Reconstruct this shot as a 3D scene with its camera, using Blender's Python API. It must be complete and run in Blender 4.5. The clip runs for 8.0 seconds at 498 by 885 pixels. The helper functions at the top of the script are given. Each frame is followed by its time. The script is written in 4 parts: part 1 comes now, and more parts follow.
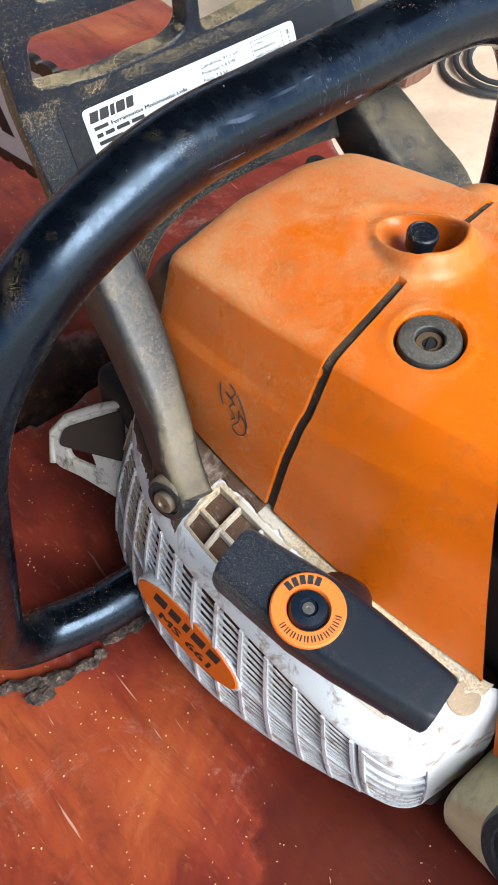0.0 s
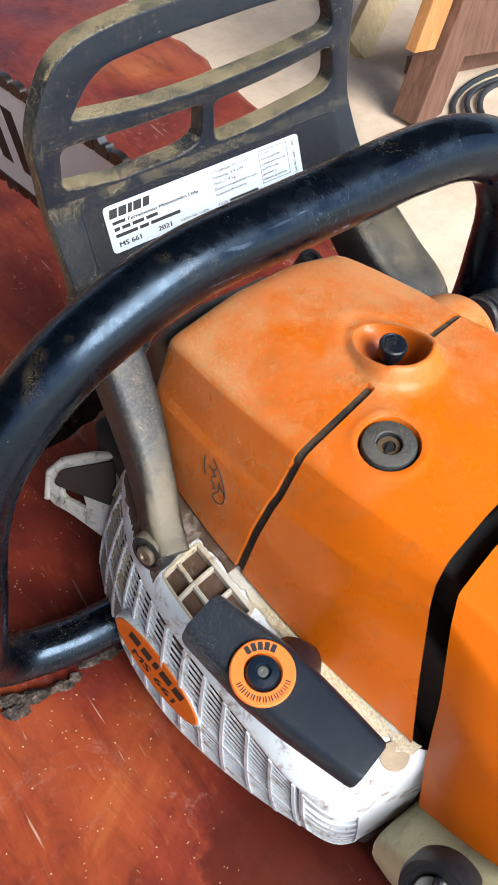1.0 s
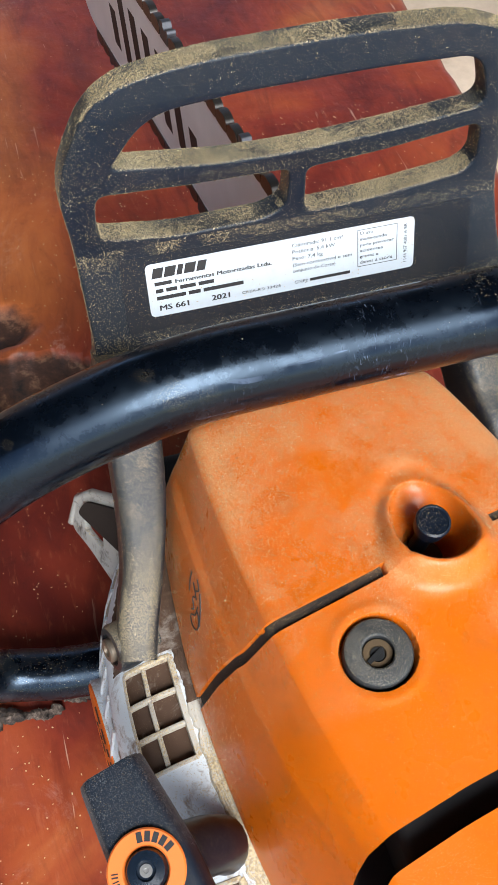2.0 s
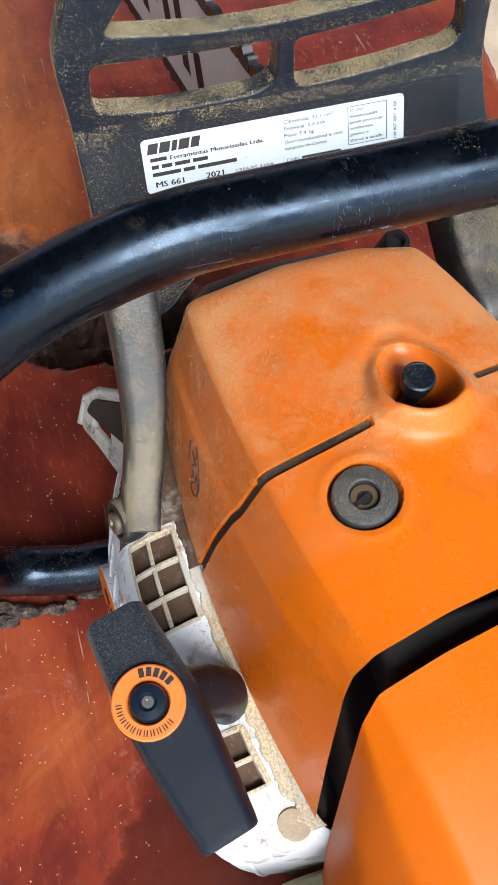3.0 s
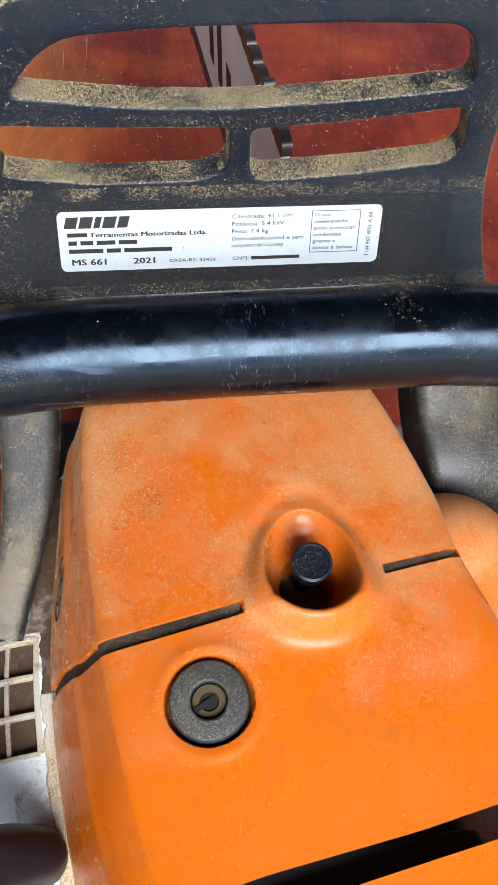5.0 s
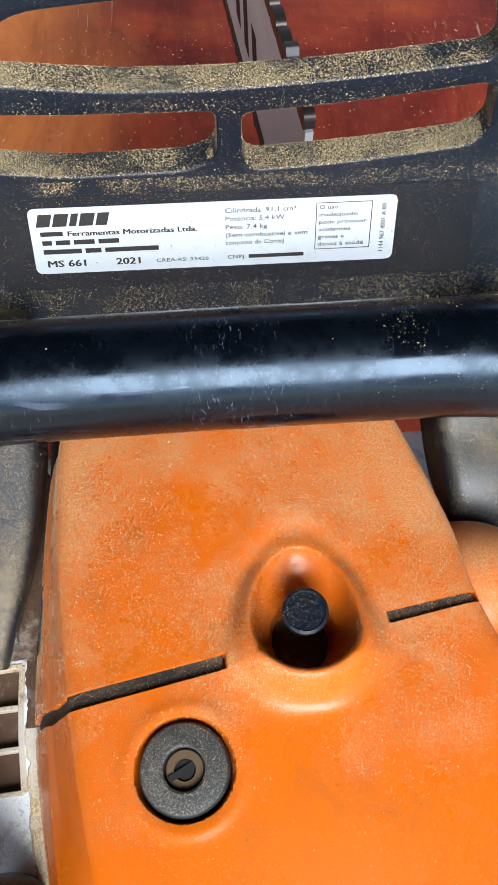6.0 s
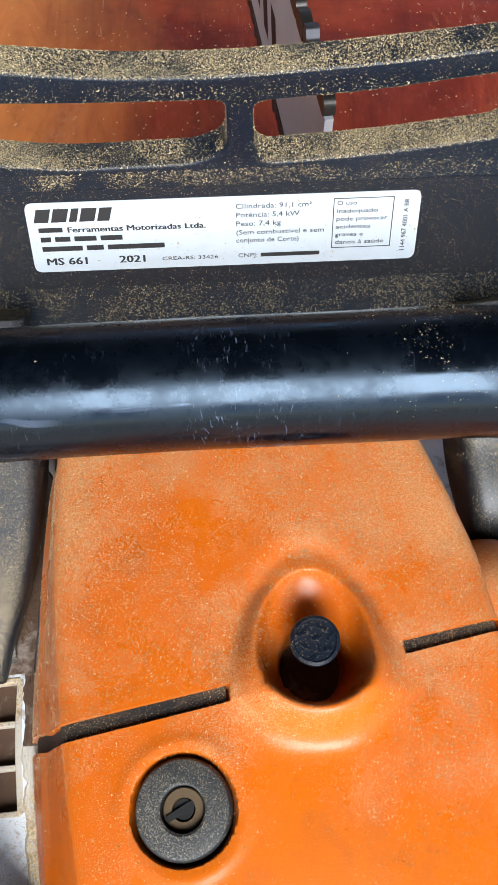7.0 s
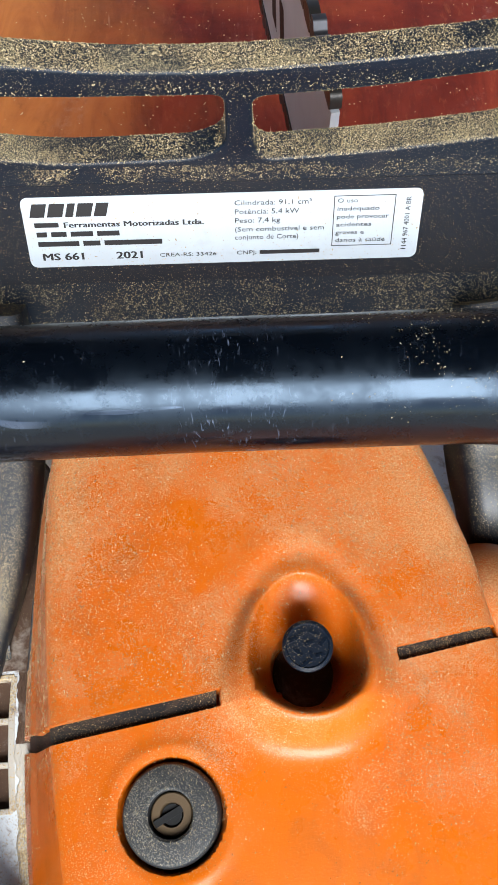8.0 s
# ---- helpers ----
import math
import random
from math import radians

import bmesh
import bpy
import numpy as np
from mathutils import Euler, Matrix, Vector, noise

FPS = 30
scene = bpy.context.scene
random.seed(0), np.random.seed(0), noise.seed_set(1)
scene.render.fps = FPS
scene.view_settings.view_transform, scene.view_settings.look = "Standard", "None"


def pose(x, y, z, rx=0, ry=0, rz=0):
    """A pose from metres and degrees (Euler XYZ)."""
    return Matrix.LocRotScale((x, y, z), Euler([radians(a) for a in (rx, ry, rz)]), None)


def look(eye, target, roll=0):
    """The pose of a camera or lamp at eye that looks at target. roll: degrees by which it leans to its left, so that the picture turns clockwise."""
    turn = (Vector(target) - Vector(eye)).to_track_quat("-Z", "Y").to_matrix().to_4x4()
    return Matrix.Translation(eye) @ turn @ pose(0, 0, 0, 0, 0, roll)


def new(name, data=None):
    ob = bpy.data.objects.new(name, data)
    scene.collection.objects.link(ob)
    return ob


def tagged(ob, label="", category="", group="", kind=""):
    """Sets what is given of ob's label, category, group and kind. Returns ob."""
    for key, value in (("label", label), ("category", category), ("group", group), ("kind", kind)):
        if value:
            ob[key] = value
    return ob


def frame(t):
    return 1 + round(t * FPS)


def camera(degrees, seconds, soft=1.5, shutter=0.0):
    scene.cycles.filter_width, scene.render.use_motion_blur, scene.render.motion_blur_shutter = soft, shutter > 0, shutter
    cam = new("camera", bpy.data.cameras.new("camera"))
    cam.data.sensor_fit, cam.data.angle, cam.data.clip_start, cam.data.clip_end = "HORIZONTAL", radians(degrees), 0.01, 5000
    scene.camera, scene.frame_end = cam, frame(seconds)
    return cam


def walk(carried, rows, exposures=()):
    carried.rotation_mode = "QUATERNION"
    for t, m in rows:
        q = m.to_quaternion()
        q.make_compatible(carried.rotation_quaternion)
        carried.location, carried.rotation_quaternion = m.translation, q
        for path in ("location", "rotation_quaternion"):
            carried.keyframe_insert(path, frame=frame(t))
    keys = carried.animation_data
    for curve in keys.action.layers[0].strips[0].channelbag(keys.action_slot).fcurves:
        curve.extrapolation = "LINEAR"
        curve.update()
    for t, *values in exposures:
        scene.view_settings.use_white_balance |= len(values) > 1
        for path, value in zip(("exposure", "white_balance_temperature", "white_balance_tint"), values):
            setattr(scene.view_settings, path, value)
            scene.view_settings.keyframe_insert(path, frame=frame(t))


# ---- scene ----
# ---------------------------------------------------------------- camera
cam = camera(31.1, 8.0)
METRES = 0.5
BASE = pose(-0.2169, -0.1386, 0.4977, -51.62, 0.47, -39.82)
ROWS = [
    (0.0, 0.0, 0.0, 0.0, 0.0, -0.0, -0.0),
    (0.5, 0.0054, -0.0184, 0.0412, 0.1, 0.41, -1.13),
    (1.0, 0.0043, -0.0944, 0.0628, -0.85, 0.31, -4.9),
    (2.5, 0.1308, 0.061, 0.2556, 14.68, -8.95, -21.64),
    (3.0, 0.1545, 0.0252, 0.1742, 12.92, -8.66, -19.13),
    (3.5, 0.1533, -0.005, 0.1666, 12.86, -9.76, -19.3),
    (4.0, 0.1917, 0.0544, 0.2487, 13.61, -9.02, -23.87),
    (4.5, 0.2185, 0.1216, 0.2943, 16.94, -10.42, -26.41),
    (6.0, 0.1774, 0.2458, 0.3565, 22.2, -17.0, -28.8),
    (6.5, 0.1712, 0.2693, 0.3614, 23.13, -18.11, -28.72),
    (7.0, 0.1646, 0.282, 0.3641, 23.73, -18.78, -29.09),
    (7.5, 0.1585, 0.2816, 0.3587, 24.25, -19.24, -29.52),
    (8.0, 0.1654, 0.2917, 0.3707, 24.6, -19.84, -29.61),
]

BETWEEN = [
    (1.2, look((-0.210, -0.141, 0.560), (0.608, 0.820, -0.992), 7.3)),
    (2.3, look((-0.089, -0.077, 0.548), (0.232, 0.941, -1.143), 4.1)),
    (4.7, look((-0.035, -0.079, 0.536), (0.237, 0.905, -1.184), 9.5)),
    (5.8, look((-0.019, -0.033, 0.515), (0.131, 0.886, -1.255), 5.4)),
]
PATH = [(t, BASE @ pose(METRES * x, METRES * y, METRES * z, 90 + pitch, roll, yaw)) for t, x, y, z, yaw, pitch, roll in ROWS] + BETWEEN
walk(cam, sorted(PATH, key=lambda row: row[0]), [(0.0, 1.0), (1.2, 0.98), (2.3, 0.84), (8.0, 0.80)])

# ---------------------------------------------------------------- light
SUN_DIR = Vector((-0.04, 0.72, -0.68)).normalized()
world = bpy.data.worlds.new("sky")
scene.world = world
world.use_nodes = True
wt = world.node_tree
sky = wt.nodes.new("ShaderNodeTexSky")
sky.sky_type = "NISHITA"
sky.sun_disc = False
sky.sun_elevation = math.asin(-SUN_DIR.z)
sky.sun_rotation = math.atan2(-SUN_DIR.x, -SUN_DIR.y)
wt.nodes["Background"].inputs[1].default_value = 0.15
wt.links.new(sky.outputs[0], wt.nodes["Background"].inputs[0])
sun_data = bpy.data.lights.new("sun", "SUN")
sun_data.energy = 3.4
sun_data.angle = radians(34)
sun_data.color = (0.95, 0.985, 1.0)
sun = new("sun", sun_data)
sun.rotation_euler = SUN_DIR.to_track_quat("-Z", "Y").to_euler()


# ---------------------------------------------------------------- material helpers
class Mat:
    """A principled material with a few short ways to add nodes."""

    def __init__(self, name, rough=0.5, metal=0.0, coat=0.0, spec=0.5):
        self.m = bpy.data.materials.new(name)
        self.m.use_nodes = True
        self.t = self.m.node_tree
        self.b = self.t.nodes["Principled BSDF"]
        self.b.inputs["Roughness"].default_value = rough
        self.b.inputs["Metallic"].default_value = metal
        self.b.inputs["Coat Weight"].default_value = coat
        self.b.inputs["Specular IOR Level"].default_value = spec
        self.co = self.t.nodes.new("ShaderNodeTexCoord").outputs["Object"]
        self.h = None

    def link(self, a, b):
        self.t.links.new(a, b)

    def stretch(self, sx, sy, sz):
        n = self.t.nodes.new("ShaderNodeMapping")
        n.inputs["Scale"].default_value = (sx, sy, sz)
        self.link(self.co, n.inputs[0])
        return n.outputs[0]

    def noise(self, scale, detail=4.0, rough=0.55, dist=0.0, vec=None):
        n = self.t.nodes.new("ShaderNodeTexNoise")
        n.inputs["Scale"].default_value = scale
        n.inputs["Detail"].default_value = detail
        n.inputs["Roughness"].default_value = rough
        n.inputs["Distortion"].default_value = dist
        self.link(vec if vec is not None else self.co, n.inputs["Vector"])
        return n.outputs["Fac"]

    def voronoi(self, scale, vec=None, feature="F1"):
        n = self.t.nodes.new("ShaderNodeTexVoronoi")
        n.feature = feature
        n.inputs["Scale"].default_value = scale
        self.link(vec if vec is not None else self.co, n.inputs["Vector"])
        return n.outputs["Distance"]

    def ramp(self, fac, *stops):
        n = self.t.nodes.new("ShaderNodeValToRGB")
        e = n.color_ramp.elements
        while len(e) < len(stops):
            e.new(0.5)
        for i, (p, c) in enumerate(stops):
            e[i].position = p
            e[i].color = (c, c, c, 1) if isinstance(c, (int, float)) else (*c, 1)
        self.link(fac, n.inputs[0])
        return n.outputs[0]

    def math(self, op, a, b=None):
        n = self.t.nodes.new("ShaderNodeMath")
        n.operation = op
        n.use_clamp = op in ("MULTIPLY", "ADD", "SUBTRACT")
        for i, v in enumerate((a, b)):
            if v is None:
                continue
            if isinstance(v, (int, float)):
                n.inputs[i].default_value = v
            else:
                self.link(v, n.inputs[i])
        return n.outputs[0]

    def mix(self, fac, a, b):
        n = self.t.nodes.new("ShaderNodeMix")
        n.data_type = "RGBA"
        for k, v in ((0, fac), (6, a), (7, b)):
            if isinstance(v, (int, float)):
                n.inputs[k].default_value = v
            elif isinstance(v, tuple):
                n.inputs[k].default_value = (*v, 1)
            else:
                self.link(v, n.inputs[k])
        return n.outputs[2]

    def normal_z(self):
        g = self.t.nodes.new("ShaderNodeNewGeometry")
        s = self.t.nodes.new("ShaderNodeSeparateXYZ")
        self.link(g.outputs["Normal"], s.inputs[0])
        return s.outputs[2]

    def axis(self, k):
        s = self.t.nodes.new("ShaderNodeSeparateXYZ")
        self.link(self.co, s.inputs[0])
        return s.outputs[k]

    def color(self, c):
        if isinstance(c, tuple):
            self.b.inputs["Base Color"].default_value = (*c, 1)
        else:
            self.link(c, self.b.inputs["Base Color"])
        return self

    def rough(self, r):
        self.link(r, self.b.inputs["Roughness"])
        return self

    def bump(self, height, strength=0.3, dist=0.001):
        n = self.t.nodes.new("ShaderNodeBump")
        n.inputs["Strength"].default_value = strength
        n.inputs["Distance"].default_value = dist
        self.link(height, n.inputs["Height"])
        if self.h is not None:
            self.link(self.h, n.inputs["Normal"])
        self.h = n.outputs[0]
        self.link(self.h, self.b.inputs["Normal"])
        return self




def dusted(name, base, rough, dust=0.5, low=0.3, grain=1500.0, stain=(0.2, 0.12, 0.06), stained=0.25, spec=0.5, film=0.85, flat=0.15, region=None, dust_lo=(0.33, 0.21, 0.085), dust_hi=(0.66, 0.50, 0.25), worn=None):
    """Plastic or paint with loose grains of sawdust, thick on what faces up and in patches, and dirt in spots."""
    m = Mat(name, rough, 0, 0, spec)
    up = m.ramp(m.normal_z(), (low, flat), (min(low + 0.4, 1.0), 1.0))
    patch = m.ramp(m.noise(24, 6, 0.65), (0.36, 0.15), (0.62, 1.0))
    density = m.math("MULTIPLY", m.math("MULTIPLY", up, patch), dust)
    if region:
        density = m.math("MULTIPLY", density, m.ramp(m.math("ADD", m.axis(region[0]), m.math("MULTIPLY", m.math("SUBTRACT", m.noise(30, 4), 0.4), 0.12)), *region[1]))
    grains = m.noise(grain, 1.5, 0.5)
    cover = m.ramp(m.math("ADD", m.math("MULTIPLY", grains, 0.7), m.math("MULTIPLY", density, 0.3)), (0.475, 0.0), (0.525, film))
    spots = m.math("MULTIPLY", m.ramp(m.noise(70, 9, 0.72, 0.5), (0.53, 0.0), (0.66, 1.0)), stained)
    tone = m.mix(m.noise(12, 3), tuple(0.88 * c for c in base), tuple(min(1, 1.08 * c) for c in base))
    if worn:
        tone = m.mix(m.math("MULTIPLY", m.ramp(m.noise(38, 6, 0.65, 0.4), (0.58, 0.0), (0.70, 0.45)), density), tone, worn)
    m.color(m.mix(cover, m.mix(spots, tone, stain), m.mix(m.ramp(m.noise(grain * 0.6, 2), (0.4, 0.0), (0.6, 1.0)), dust_lo, dust_hi)))
    m.rough(m.math("ADD", m.math("MULTIPLY", cover, 0.5), m.math("ADD", rough, m.math("MULTIPLY", m.noise(45, 5), 0.12))))
    m.bump(m.math("ADD", m.math("MULTIPLY", cover, 0.8), m.math("MULTIPLY", m.noise(1800, 2), 0.2)), 0.4, 0.0005)
    return m.m


ORANGE = (0.61, 0.120, 0.001)
orange = dusted("orange_plastic", ORANGE, 0.22, 0.76, 0.3, 3400, stain=(0.22, 0.075, 0.02), stained=0.24, spec=0.36, film=0.55, flat=0.35, region=(1, ((-0.01, 0.10), (0.04, 1.0))), dust_lo=(0.40, 0.20, 0.07), dust_hi=(0.66, 0.45, 0.23), worn=(0.46, 0.27, 0.17))
orange_clean = dusted("orange_plastic_clean", ORANGE, 0.34, 0.10, 0.4, 2600, stain=(0.4, 0.09, 0.01), stained=0.25, spec=0.16, film=0.5, dust_lo=(0.7, 0.3, 0.08), dust_hi=(0.85, 0.55, 0.25))
white_shell = dusted("white_plastic_dirty", (0.68, 0.72, 0.75), 0.36, 0.35, 0.6, stain=(0.20, 0.11, 0.055), stained=0.9, film=0.6, flat=0.3)
white_muddy = dusted("white_plastic_muddy", (0.50, 0.46, 0.40), 0.5, 0.8, 0.5, stain=(0.13, 0.07, 0.04), stained=1.0, film=0.7, flat=0.7)
black_dusty = dusted("black_plastic_dusty", (0.003, 0.009, 0.019), 0.34, 0.55, 0.45, 3800, stained=0.03, flat=0.14, spec=0.32, film=0.8, dust_lo=(0.22, 0.17, 0.10), dust_hi=(0.66, 0.54, 0.30))
arm_black = dusted("black_plastic_arm", (0.006, 0.011, 0.018), 0.34, 0.45, 0.30, 3600, stained=0.05, flat=0.20, spec=0.5, film=0.8, dust_lo=(0.20, 0.15, 0.09), dust_hi=(0.60, 0.48, 0.28))
black_clean = dusted("black_plastic", (0.002, 0.006, 0.014), 0.32, 0.2, 0.3, 3000, stained=0.03, spec=0.3)
grip_black = dusted("grip_rubber", (0.006, 0.012, 0.022), 0.36, 0.05, 0.3, 3200, stained=0.03, spec=0.3)
grey_knob = dusted("grey_plastic", (0.022, 0.024, 0.026), 0.5, 0.5, 0.3, 3200, stained=0.1, film=0.5, dust_lo=(0.16, 0.15, 0.13), dust_hi=(0.42, 0.38, 0.30))
cream = dusted("cream_plastic", (0.72, 0.66, 0.40), 0.3, 0.2, 0.5, stained=0.4)
brown_dirt = dusted("caked_dirt", (0.085, 0.045, 0.026), 0.85, 0.12, 0.3, 2600, stain=(0.38, 0.33, 0.28), stained=0.6, flat=0.4, dust_lo=(0.16, 0.10, 0.06), dust_hi=(0.36, 0.25, 0.15))


tan_dirt = dusted("tan_dirt", (0.33, 0.25, 0.18), 0.85, 0.3, 0.3, 2200, stain=(0.14, 0.08, 0.045), stained=0.8, flat=0.5)


def plain(name, c, rough=0.5, metal=0.0, var=0.15, scale=80):
    m = Mat(name, rough, metal)
    m.color(m.mix(m.noise(scale, 5), tuple(x * (1 - var) for x in c), tuple(min(1, x * (1 + var)) for x in c)))
    m.bump(m.noise(scale * 12, 2), 0.1, 0.0004)
    return m.m


# near-black brown: dirt plus painted shade, for vent gaps and the lug
vent_dark = plain("shade_and_dirt", (0.022, 0.014, 0.010), 0.9)
dark_inside = plain("dark_inside", (0.006, 0.006, 0.006), 0.8)
gasket = dusted("gasket_black", (0.008, 0.008, 0.008), 0.7, 0.35, 0.2, 3200)
ring_orange = plain("ring_orange", (0.80, 0.18, 0.03), 0.42)
badge_orange = plain("badge_orange", (0.72, 0.14, 0.008), 0.4)
ink = plain("ink", (0.012, 0.012, 0.014), 0.6)
steel = plain("steel", (0.42, 0.41, 0.40), 0.35, 1.0)
paper = dusted("sticker_white", (0.54, 0.61, 0.67), 0.35, 0.06, 0.2, stained=0.12)

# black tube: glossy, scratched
mt = Mat("sky_tinted_coating", 0.22, 0, 0.0, 0.46)
# the tint puts sky blue into the coating's reflections
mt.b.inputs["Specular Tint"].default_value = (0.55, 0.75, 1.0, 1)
fine_scr = mt.ramp(mt.noise(1500, 3, 0.6, 0.8, mt.stretch(1, 0.22, 0.22)), (0.60, 0.0), (0.76, 0.6))
long_scr = mt.ramp(mt.noise(300, 1, 0.5, 0.3, mt.stretch(0.10, 1, 1)), (0.70, 0.0), (0.73, 0.8))
scuffed = mt.ramp(mt.math("ADD", mt.axis(0), 0.5), (0.484, 0.0), (0.494, 1.0), (0.506, 1.0), (0.516, 0.0))
where = mt.math("ADD", mt.math("MULTIPLY", mt.ramp(mt.noise(26, 3), (0.56, 0.0), (0.70, 1.0)), 0.35), mt.math("MULTIPLY", scuffed, mt.ramp(mt.noise(120, 3), (0.44, 0.0), (0.56, 1.0))))
scr = mt.math("MULTIPLY", mt.math("ADD", fine_scr, long_scr), where)
specks = mt.math("MULTIPLY", mt.ramp(mt.noise(3400, 1.5), (0.58, 0.0), (0.64, 0.8)), mt.math("MULTIPLY", mt.ramp(mt.noise(17, 3), (0.62, 0.0), (0.70, 1.0)), mt.ramp(mt.normal_z(), (0.3, 0.0), (0.8, 1.0))))
mt.color(mt.mix(specks, mt.mix(scr, (0.001, 0.002, 0.004), (0.20, 0.25, 0.36)), (0.55, 0.42, 0.22)))
mt.rough(mt.math("ADD", 0.14, mt.math("MULTIPLY", mt.ramp(mt.noise(70, 6, 0.75), (0.36, 0.0), (0.64, 1.0)), 0.26)))
mt.bump(mt.noise(190, 4, 0.6, 0.2, mt.stretch(0.06, 1, 1)), 0.08, 0.0005)
mt.bump(mt.noise(250, 4), 0.06, 0.0004)
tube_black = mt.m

# red hardwood slab, oiled
mw = Mat("red_hardwood", 0.32, 0, 0.05, 0.4)
gv = mw.stretch(4.5, 1.3, 4)
grain = mw.noise(6, 8, 0.68, 1.6, gv)
fibre = mw.noise(70, 4, 0.6, 0.3, gv)
tone = mw.ramp(mw.noise(4.2, 5, 0.6, 0.9), (0.36, (0.10, 0.014, 0.010)), (0.50, (0.21, 0.031, 0.016)), (0.62, (0.31, 0.062, 0.020)), (0.74, (0.45, 0.14, 0.040)))
base = mw.mix(mw.math("MULTIPLY", mw.ramp(grain, (0.34, 1.0), (0.54, 0.0)), 0.5), tone, (0.055, 0.008, 0.008))
base = mw.mix(mw.math("MULTIPLY", mw.ramp(fibre, (0.58, 0.0), (0.75, 1.0)), 0.25), base, (0.45, 0.16, 0.08))
pale = mw.math("MULTIPLY", mw.ramp(mw.noise(8, 8, 0.78, 0.8), (0.57, 0.0), (0.72, 0.75)), mw.ramp(mw.noise(190, 5, 0.7), (0.46, 0.0), (0.62, 0.8)))
base = mw.mix(pale, base, (0.46, 0.30, 0.26))
sap = mw.math("MULTIPLY", mw.ramp(mw.math("ADD", mw.math("MULTIPLY", mw.axis(0), -1.0), mw.math("MULTIPLY", mw.noise(12, 4), 0.1)), (0.08, 0.0), (0.20, 1.0)), mw.ramp(mw.math("ADD", mw.axis(1), mw.math("MULTIPLY", mw.noise(9, 4), 0.15)), (0.38, 0.0), (0.55, 1.0)))
base = mw.mix(mw.math("MULTIPLY", sap, mw.ramp(grain, (0.3, 0.45), (0.6, 0.95))), base, (0.50, 0.17, 0.045))
scratch = mw.math("MULTIPLY", mw.ramp(mw.noise(40, 2, 0.5, 0.4, mw.stretch(6, 0.4, 1)), (0.70, 0.0), (0.73, 0.6)), mw.ramp(mw.noise(6, 3), (0.48, 0.0), (0.6, 1.0)))
base = mw.mix(scratch, base, (0.55, 0.36, 0.26))
chips = mw.ramp(mw.voronoi(110), (0.035, 1.0), (0.07, 0.0))
base = mw.mix(mw.math("MULTIPLY", chips, mw.ramp(mw.noise(14, 3), (0.46, 0.0), (0.56, 0.8))), base, (0.6, 0.42, 0.25))
# slab goes darker past a slanting, ragged edge beside the housing
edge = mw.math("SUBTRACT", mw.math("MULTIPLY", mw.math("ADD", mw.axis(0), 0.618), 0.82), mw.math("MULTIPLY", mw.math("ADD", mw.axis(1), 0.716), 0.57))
dark_patch = mw.ramp(mw.math("ADD", edge, mw.math("MULTIPLY", mw.noise(70, 5, 0.7), 0.03)), (0.024, 0.0), (0.029, 1.0))
dark_patch = mw.math("MULTIPLY", dark_patch, mw.ramp(mw.math("ADD", mw.axis(1), 0.5), (0.47, 1.0), (0.50, 0.0)))
base = mw.mix(mw.math("MULTIPLY", dark_patch, 0.72), base, (0.045, 0.006, 0.005))
deep = mw.ramp(mw.math("ADD", mw.axis(2), mw.math("ADD", 0.5, mw.math("MULTIPLY", mw.noise(60, 7, 0.75), 0.012))), (0.4985, 1.0), (0.5025, 0.0))
crumb = mw.ramp(mw.noise(60, 8, 0.7), (0.34, (0.008, 0.005, 0.004)), (0.54, (0.055, 0.022, 0.012)), (0.72, (0.22, 0.12, 0.07)))
base = mw.mix(deep, base, crumb)
mw.color(base)
mw.rough(mw.math("ADD", 0.2, mw.math("ADD", mw.math("MULTIPLY", mw.noise(16, 5, 0.7), 0.3), mw.math("MULTIPLY", mw.math("ADD", pale, deep), 0.4))))
mw.bump(fibre, 0.2, 0.0008)
mw.bump(mw.noise(26, 6, 0.6), 0.35, 0.003)
red_wood = mw.m

fl = Mat("dusty_floor", 0.9)
fl.color(fl.mix(fl.ramp(fl.noise(5, 8, 0.7), (0.35, 0.0), (0.7, 1.0)), (0.54, 0.40, 0.28), (0.78, 0.61, 0.45)))
fl.bump(fl.noise(40, 6), 0.3, 0.004)
floor_m = fl.m


def timber(name, dark, light):
    m = Mat(name, 0.7)
    m.color(m.ramp(m.noise(10, 7, 0.6, 1.0, m.stretch(6, 6, 0.8)), (0.3, dark), (0.7, light)))
    m.bump(m.noise(60, 5, 0.6, 0, m.stretch(6, 6, 0.8)), 0.3, 0.002)
    return m.m


brown_timber = timber("brown_timber", (0.10, 0.045, 0.028), (0.22, 0.11, 0.07))
orange_timber = timber("orange_timber", (0.42, 0.17, 0.05), (0.6, 0.28, 0.10))
pale_timber = timber("pale_timber", (0.40, 0.29, 0.15), (0.55, 0.42, 0.24))
roof_m = timber("roof_boards", (0.012, 0.009, 0.007), (0.03, 0.022, 0.016))


# ---------------------------------------------------------------- mesh helpers (millimetres in, metres out)
def empty(name, label, category, group="", kind=""):
    return tagged(new(name), label, category, group, kind)


